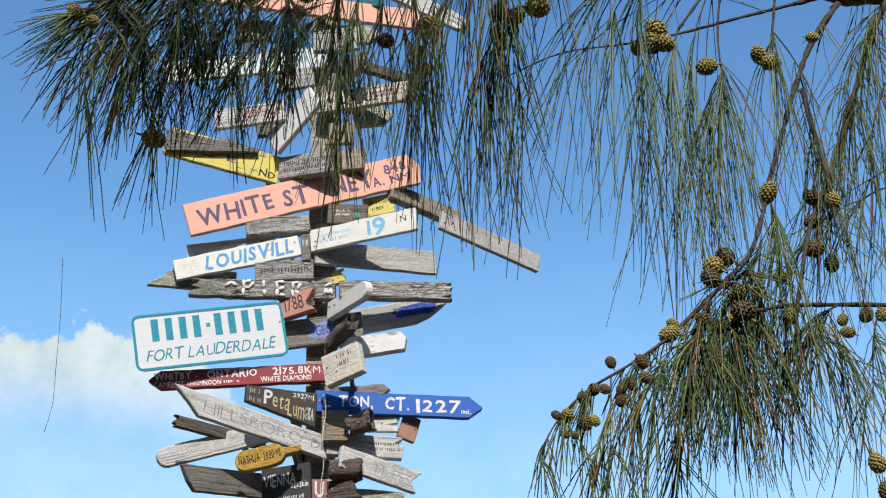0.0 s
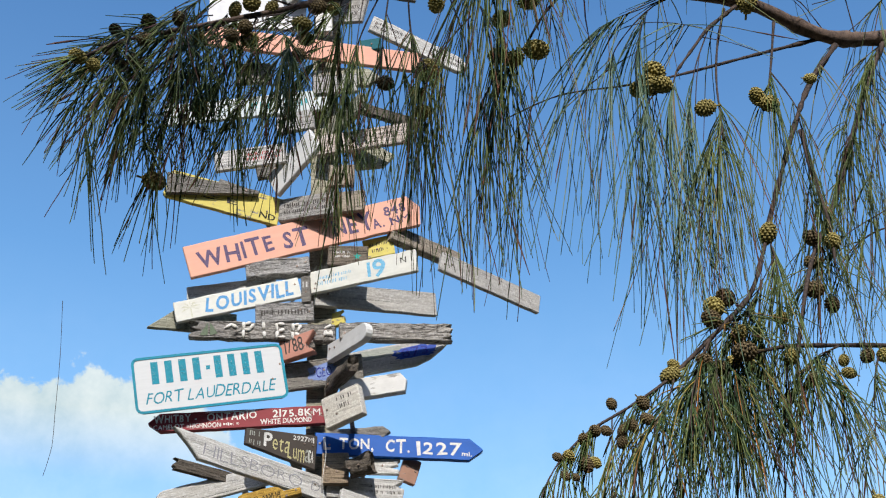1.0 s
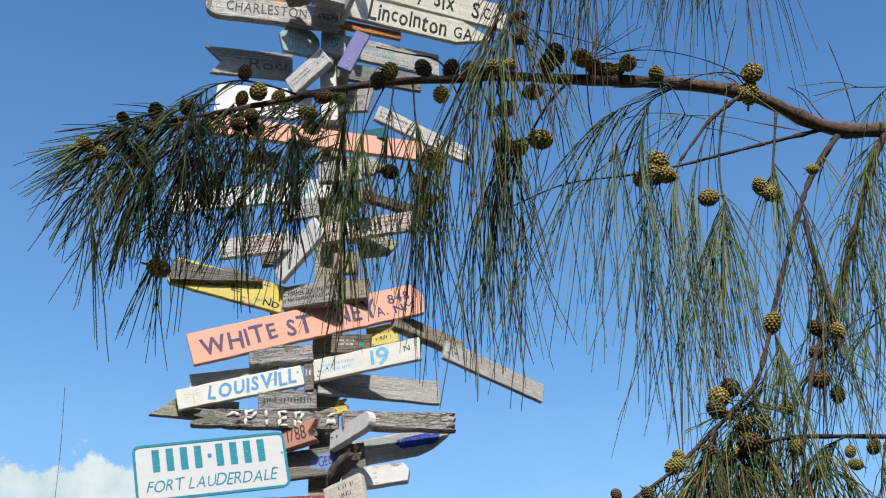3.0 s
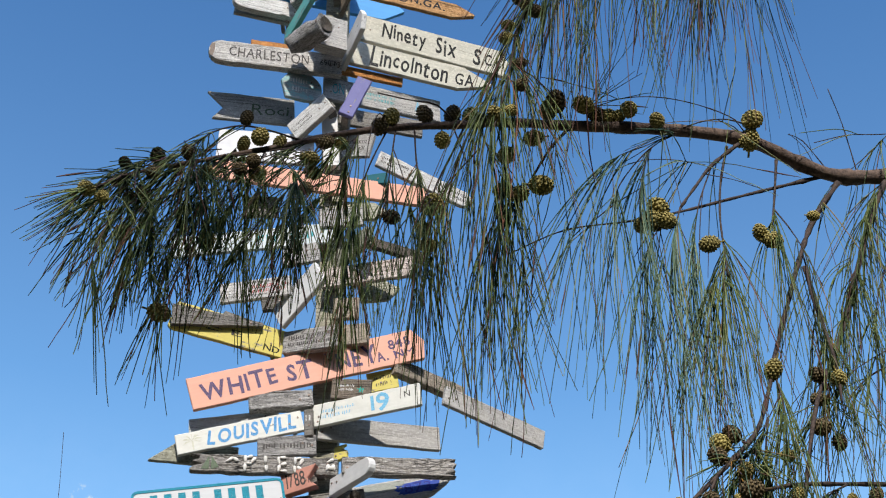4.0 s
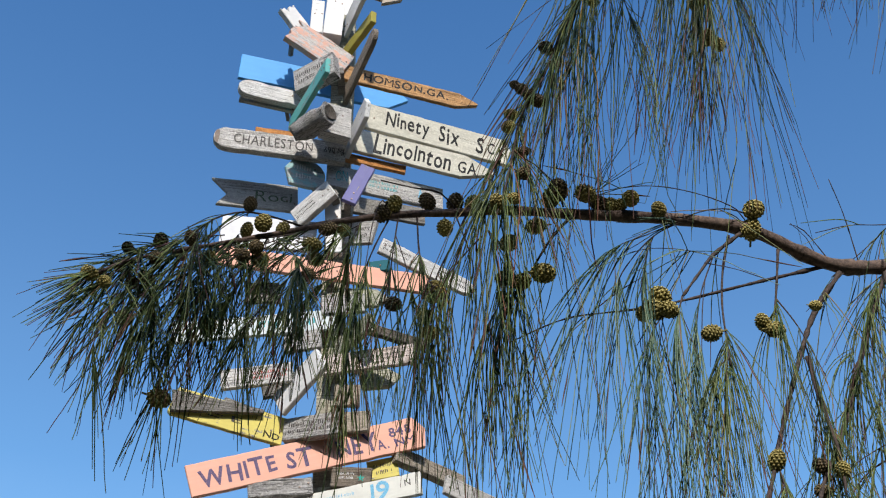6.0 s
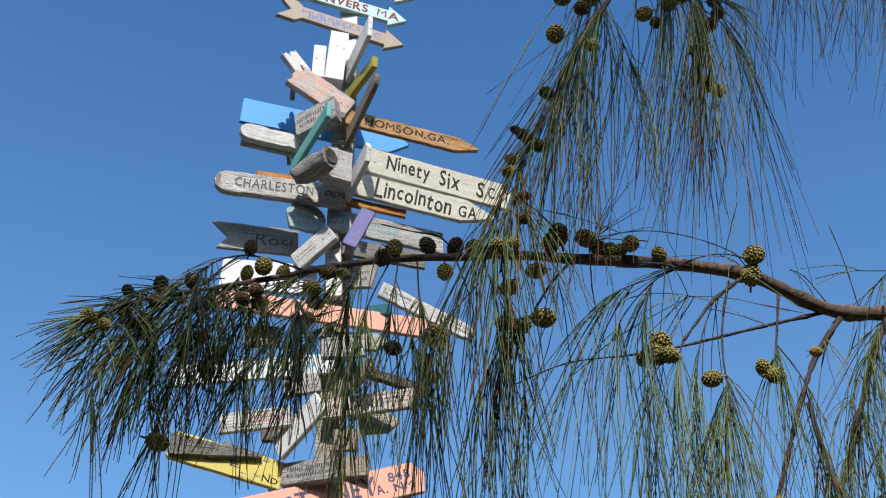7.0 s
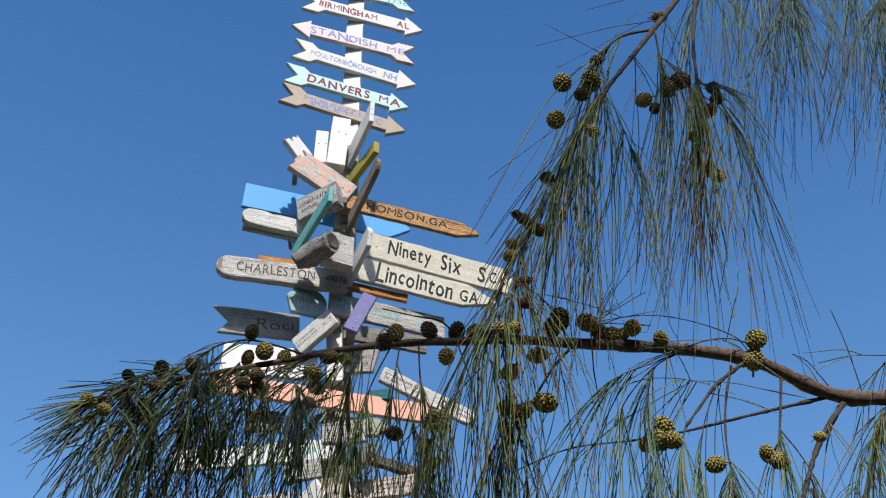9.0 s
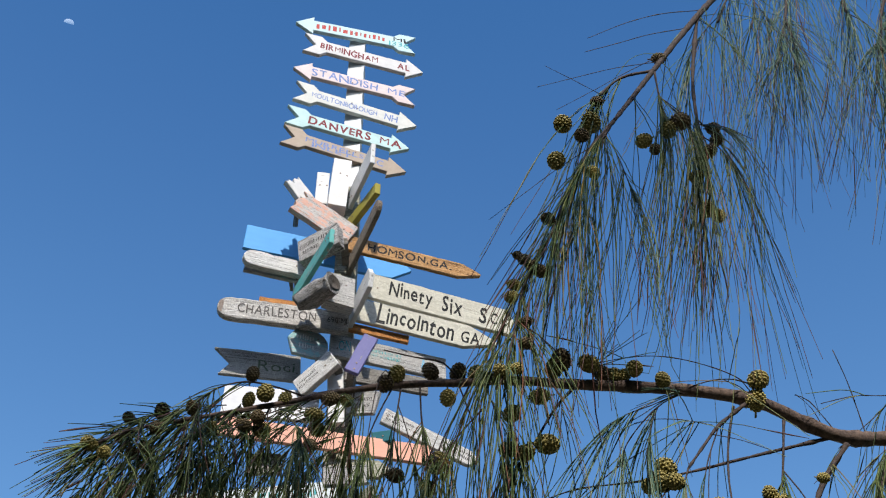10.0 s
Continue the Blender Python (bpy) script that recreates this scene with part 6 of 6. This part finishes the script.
cone(0.178, 1.121, 2.532, 0.0168, (0.175, 1.121, 2.517), 0.05)
cone(0.217, 1.115, 2.522, 0.0179, (0.216, 1.115, 2.510), 0.05)
cone(0.214, 1.142, 2.430, 0.0233, (0.215, 1.142, 2.421), 0.05)
cone(0.207, 1.139, 2.411, 0.0231, (0.205, 1.139, 2.416), 0.05)
cone(0.214, 1.106, 2.388, 0.0202, (0.214, 1.106, 2.389), 0.05)
cone(0.194, 1.136, 2.403, 0.0172, (0.195, 1.136, 2.412), 0.05)
cone(0.325, 1.147, 2.550, 0.0249, (0.310, 1.147, 2.539), 0.05)
cone(0.322, 1.158, 2.531, 0.0236, (0.322, 1.158, 2.529), 0.05)
cone(0.311, 1.153, 2.526, 0.0173, (0.311, 1.153, 2.527), 0.05)
cone(0.258, 1.126, 2.374, 0.0193, (0.274, 1.126, 2.376), 0.05)
cone(0.319, 1.157, 2.409, 0.0189, (0.326, 1.157, 2.409), 0.05)
cone(0.330, 1.156, 2.400, 0.0200, (0.325, 1.156, 2.403), 0.05)
cone(0.370, 1.140, 2.419, 0.0130, (0.363, 1.140, 2.423), 0.05)
cone(0.303, 1.127, 2.233, 0.0190, (0.306, 1.127, 2.246), 0.0)
cone(0.251, 1.101, 2.153, 0.0185, (0.263, 1.101, 2.144), 0.45)
cone(0.238, 1.093, 2.140, 0.0193, (0.250, 1.093, 2.127), 0.45)
cone(0.234, 1.089, 2.126, 0.0171, (0.242, 1.089, 2.118), 0.45)
cone(0.258, 1.098, 2.116, 0.0162, (0.254, 1.098, 2.116), 0.45)
cone(0.258, 1.080, 2.091, 0.0198, (0.266, 1.080, 2.090), 0.45)
cone(0.238, 1.098, 2.084, 0.0150, (0.251, 1.098, 2.085), 0.45)
cone(0.251, 1.098, 2.089, 0.0130, (0.251, 1.098, 2.089), 0.45)
cone(0.221, 1.073, 2.080, 0.0137, (0.219, 1.073, 2.080), 0.45)
cone(0.190, 1.068, 2.064, 0.0164, (0.191, 1.068, 2.063), 0.45)
cone(0.194, 1.070, 2.074, 0.0116, (0.199, 1.070, 2.071), 0.45)
cone(0.350, 1.149, 2.240, 0.0167, (0.357, 1.149, 2.236), 0.45)
cone(0.366, 1.137, 2.230, 0.0165, (0.365, 1.137, 2.231), 0.45)
cone(0.347, 1.148, 2.214, 0.0154, (0.348, 1.148, 2.216), 0.45)
cone(0.343, 1.140, 2.181, 0.0184, (0.336, 1.140, 2.183), 0.45)
cone(0.365, 1.165, 2.178, 0.0165, (0.365, 1.165, 2.188), 0.45)
cone(0.303, 1.119, 2.142, 0.0136, (0.321, 1.119, 2.140), 0.45)
cone(0.137, 1.050, 2.031, 0.0103, (0.141, 1.050, 2.022), 0.8)
cone(0.121, 1.041, 2.004, 0.0110, (0.119, 1.041, 2.006), 0.8)
cone(0.130, 1.043, 2.005, 0.0101, (0.125, 1.043, 2.010), 0.8)
cone(0.143, 1.046, 1.996, 0.0101, (0.132, 1.046, 2.015), 0.8)
cone(0.153, 1.052, 2.013, 0.0112, (0.148, 1.052, 2.027), 0.8)
cone(0.111, 1.036, 1.995, 0.0100, (0.109, 1.036, 1.995), 0.8)
cone(0.098, 1.029, 1.978, 0.0108, (0.096, 1.029, 1.980), 0.8)
cone(0.112, 1.031, 1.972, 0.0126, (0.100, 1.031, 1.985), 0.8)
cone(0.119, 1.034, 1.975, 0.0099, (0.105, 1.034, 1.990), 0.8)
cone(0.094, 1.022, 1.960, 0.0080, (0.086, 1.022, 1.964), 0.8)
cone(0.102, 1.023, 1.959, 0.0071, (0.087, 1.023, 1.967), 0.8)
cone(0.163, 1.053, 2.033, 0.0122, (0.160, 1.053, 2.036), 0.8)
cone(0.164, 1.041, 2.014, 0.0111, (0.170, 1.041, 2.011), 0.8)
cone(0.089, 1.027, 1.977, 0.0081, (0.091, 1.027, 1.974), 0.8)
cone(0.144, 1.048, 2.007, 0.0093, (0.138, 1.048, 2.020), 0.8)
cone(0.374, 1.184, 2.129, 0.0121, (0.377, 1.184, 2.144), 0.45)
cone(0.376, 1.181, 2.115, 0.0131, (0.399, 1.181, 2.108), 0.45)
cone(0.402, 1.200, 2.141, 0.0157, (0.405, 1.200, 2.151), 0.45)
cone(0.418, 1.201, 2.142, 0.0158, (0.414, 1.201, 2.142), 0.45)
cone(0.359, 1.100, 1.962, 0.0158, (0.359, 1.100, 1.982), 0.45)
cone(0.363, 1.100, 1.938, 0.0148, (0.363, 1.100, 1.958), 0.45)
cone(0.332, 1.149, 2.095, 0.0127, (0.330, 1.149, 2.097), 0.45)
cone(0.304, 1.105, 2.097, 0.0133, (0.309, 1.105, 2.097), 0.45)
cone(0.124, 1.049, 2.854, 0.0241, (0.118, 1.049, 2.880), 0.45)
cone(0.158, 1.053, 2.862, 0.0256, (0.152, 1.053, 2.875), 0.45)
cone(0.168, 1.061, 2.911, 0.0152, (0.167, 1.061, 2.912), 0.45)
cone(0.109, 1.006, 2.740, 0.0224, (0.113, 1.006, 2.730), 0.45)
cone(0.140, 1.011, 2.789, 0.0179, (0.150, 1.011, 2.771), 0.45)
cone(0.095, 0.990, 2.631, 0.0152, (0.103, 0.990, 2.624), 0.45)
cone(0.102, 0.986, 2.603, 0.0115, (0.098, 0.986, 2.607), 0.45)
cone(0.149, 1.008, 2.724, 0.0161, (0.140, 1.008, 2.736), 0.45)
cone(0.062, 0.986, 2.574, 0.0102, (0.054, 0.986, 2.579), 0.45)
cone(0.068, 0.977, 2.559, 0.0134, (0.078, 0.977, 2.550), 0.45)
cone(0.083, 0.977, 2.544, 0.0156, (0.078, 0.977, 2.550), 0.45)
cone(0.054, 0.973, 2.505, 0.0141, (0.064, 0.973, 2.504), 0.45)
cone(0.057, 0.974, 2.522, 0.0131, (0.066, 0.974, 2.517), 0.45)
cone(0.066, 0.970, 2.470, 0.0128, (0.058, 0.970, 2.471), 0.45)
cone(0.067, 0.968, 2.442, 0.0136, (0.053, 0.968, 2.447), 0.45)
cone(0.075, 0.977, 2.552, 0.0123, (0.078, 0.977, 2.550), 0.45)
cone(0.224, 1.083, 2.865, 0.0206, (0.256, 1.083, 2.902), 0.45)
cone(0.236, 1.083, 2.850, 0.0164, (0.256, 1.083, 2.902), 0.45)
cone(0.255, 1.083, 2.886, 0.0222, (0.256, 1.083, 2.902), 0.45)
cone(0.271, 1.083, 2.902, 0.0252, (0.256, 1.083, 2.902), 0.45)
cone(0.321, 1.123, 2.937, 0.0188, (0.304, 1.123, 2.932), 0.45)
cone(0.322, 1.121, 2.913, 0.0186, (0.304, 1.121, 2.906), 0.45)
cone(0.310, 1.119, 2.889, 0.0198, (0.304, 1.119, 2.884), 0.45)
cone(0.288, 1.116, 2.839, 0.0180, (0.302, 1.116, 2.841), 0.45)
cone(0.294, 1.114, 2.780, 0.0215, (0.301, 1.114, 2.820), 0.45)
cone(0.306, 1.114, 2.769, 0.0174, (0.301, 1.114, 2.820), 0.45)
cone(0.260, 1.097, 3.045, 0.0179, (0.259, 1.097, 3.048), 0.45)


# unseen higher boughs of the same tree, added above the viewer to shade part of the branch
twig([(1.50, 1.34, 3.72), (1.15, 0.75, 3.84), (0.70, 0.15, 3.84), (0.25, -0.18, 3.78), (-0.1, -0.32, 3.70), (-0.4, -0.38, 3.56)], 0.018, 0.004, 0, 0.2, 0.0, 0.5, 0.9)
rng = random.Random(12)
for k in range(22):
    s = k / 21
    x0, y0, z0 = 0.14 - 0.5 * s, -0.24 - 0.13 * s, 3.76 - 0.18 * s
    dx, dy = rng.uniform(-0.2, 0.12), rng.choice((-1, 1)) * rng.uniform(0.08, 0.3)
    twig([(x0, y0, z0), (x0 + dx * 0.5, y0 + dy * 0.5, z0 - 0.02), (x0 + dx, y0 + dy, z0 - 0.1)], 0.0025, 0.001, 70, 0.18, 0.1, 0.6, 0.8)

# a second unseen bough, added to shade the upper tufts
twig([(1.49, 1.36, 4.05), (1.2, 0.7, 4.22), (0.8, 0.05, 4.26), (0.45, -0.25, 4.22), (0.1, -0.34, 4.12)], 0.014, 0.003, 0, 0.2, 0.0, 0.5, 0.9)
for k in range(14):
    s = k / 13
    x0, y0, z0 = 0.62 - 0.5 * s, -0.12 - 0.2 * s, 4.24 - 0.1 * s
    dx, dy = rng.uniform(-0.14, 0.12), rng.choice((-1, 1)) * rng.uniform(0.05, 0.2)
    twig([(x0, y0, z0), (x0 + dx * 0.5, y0 + dy * 0.5, z0 - 0.02), (x0 + dx, y0 + dy, z0 - 0.08)], 0.0025, 0.001, 84, 0.2, 0.1, 0.5, 0.85)

# the tree's own crown round its leader
rng = random.Random(29)
for k in range(26):
    s = k / 25
    z0 = 4.5 + 2.1 * s
    x0, y0 = 1.48 + 0.1 * s, 1.38 + 0.06 * s
    an, reach = radians(rng.uniform(-75, 105)), rng.uniform(0.45, 0.85) * (1.1 - 0.7 * s)
    dx, dy = math.cos(an) * reach, math.sin(an) * reach
    twig([(x0, y0, z0), (x0 + dx * 0.5, y0 + dy * 0.5, z0 + 0.12), (x0 + dx, y0 + dy, z0 + 0.1)], 0.006, 0.0015, 150, 0.24, 0.15, 0.5, 0.85)
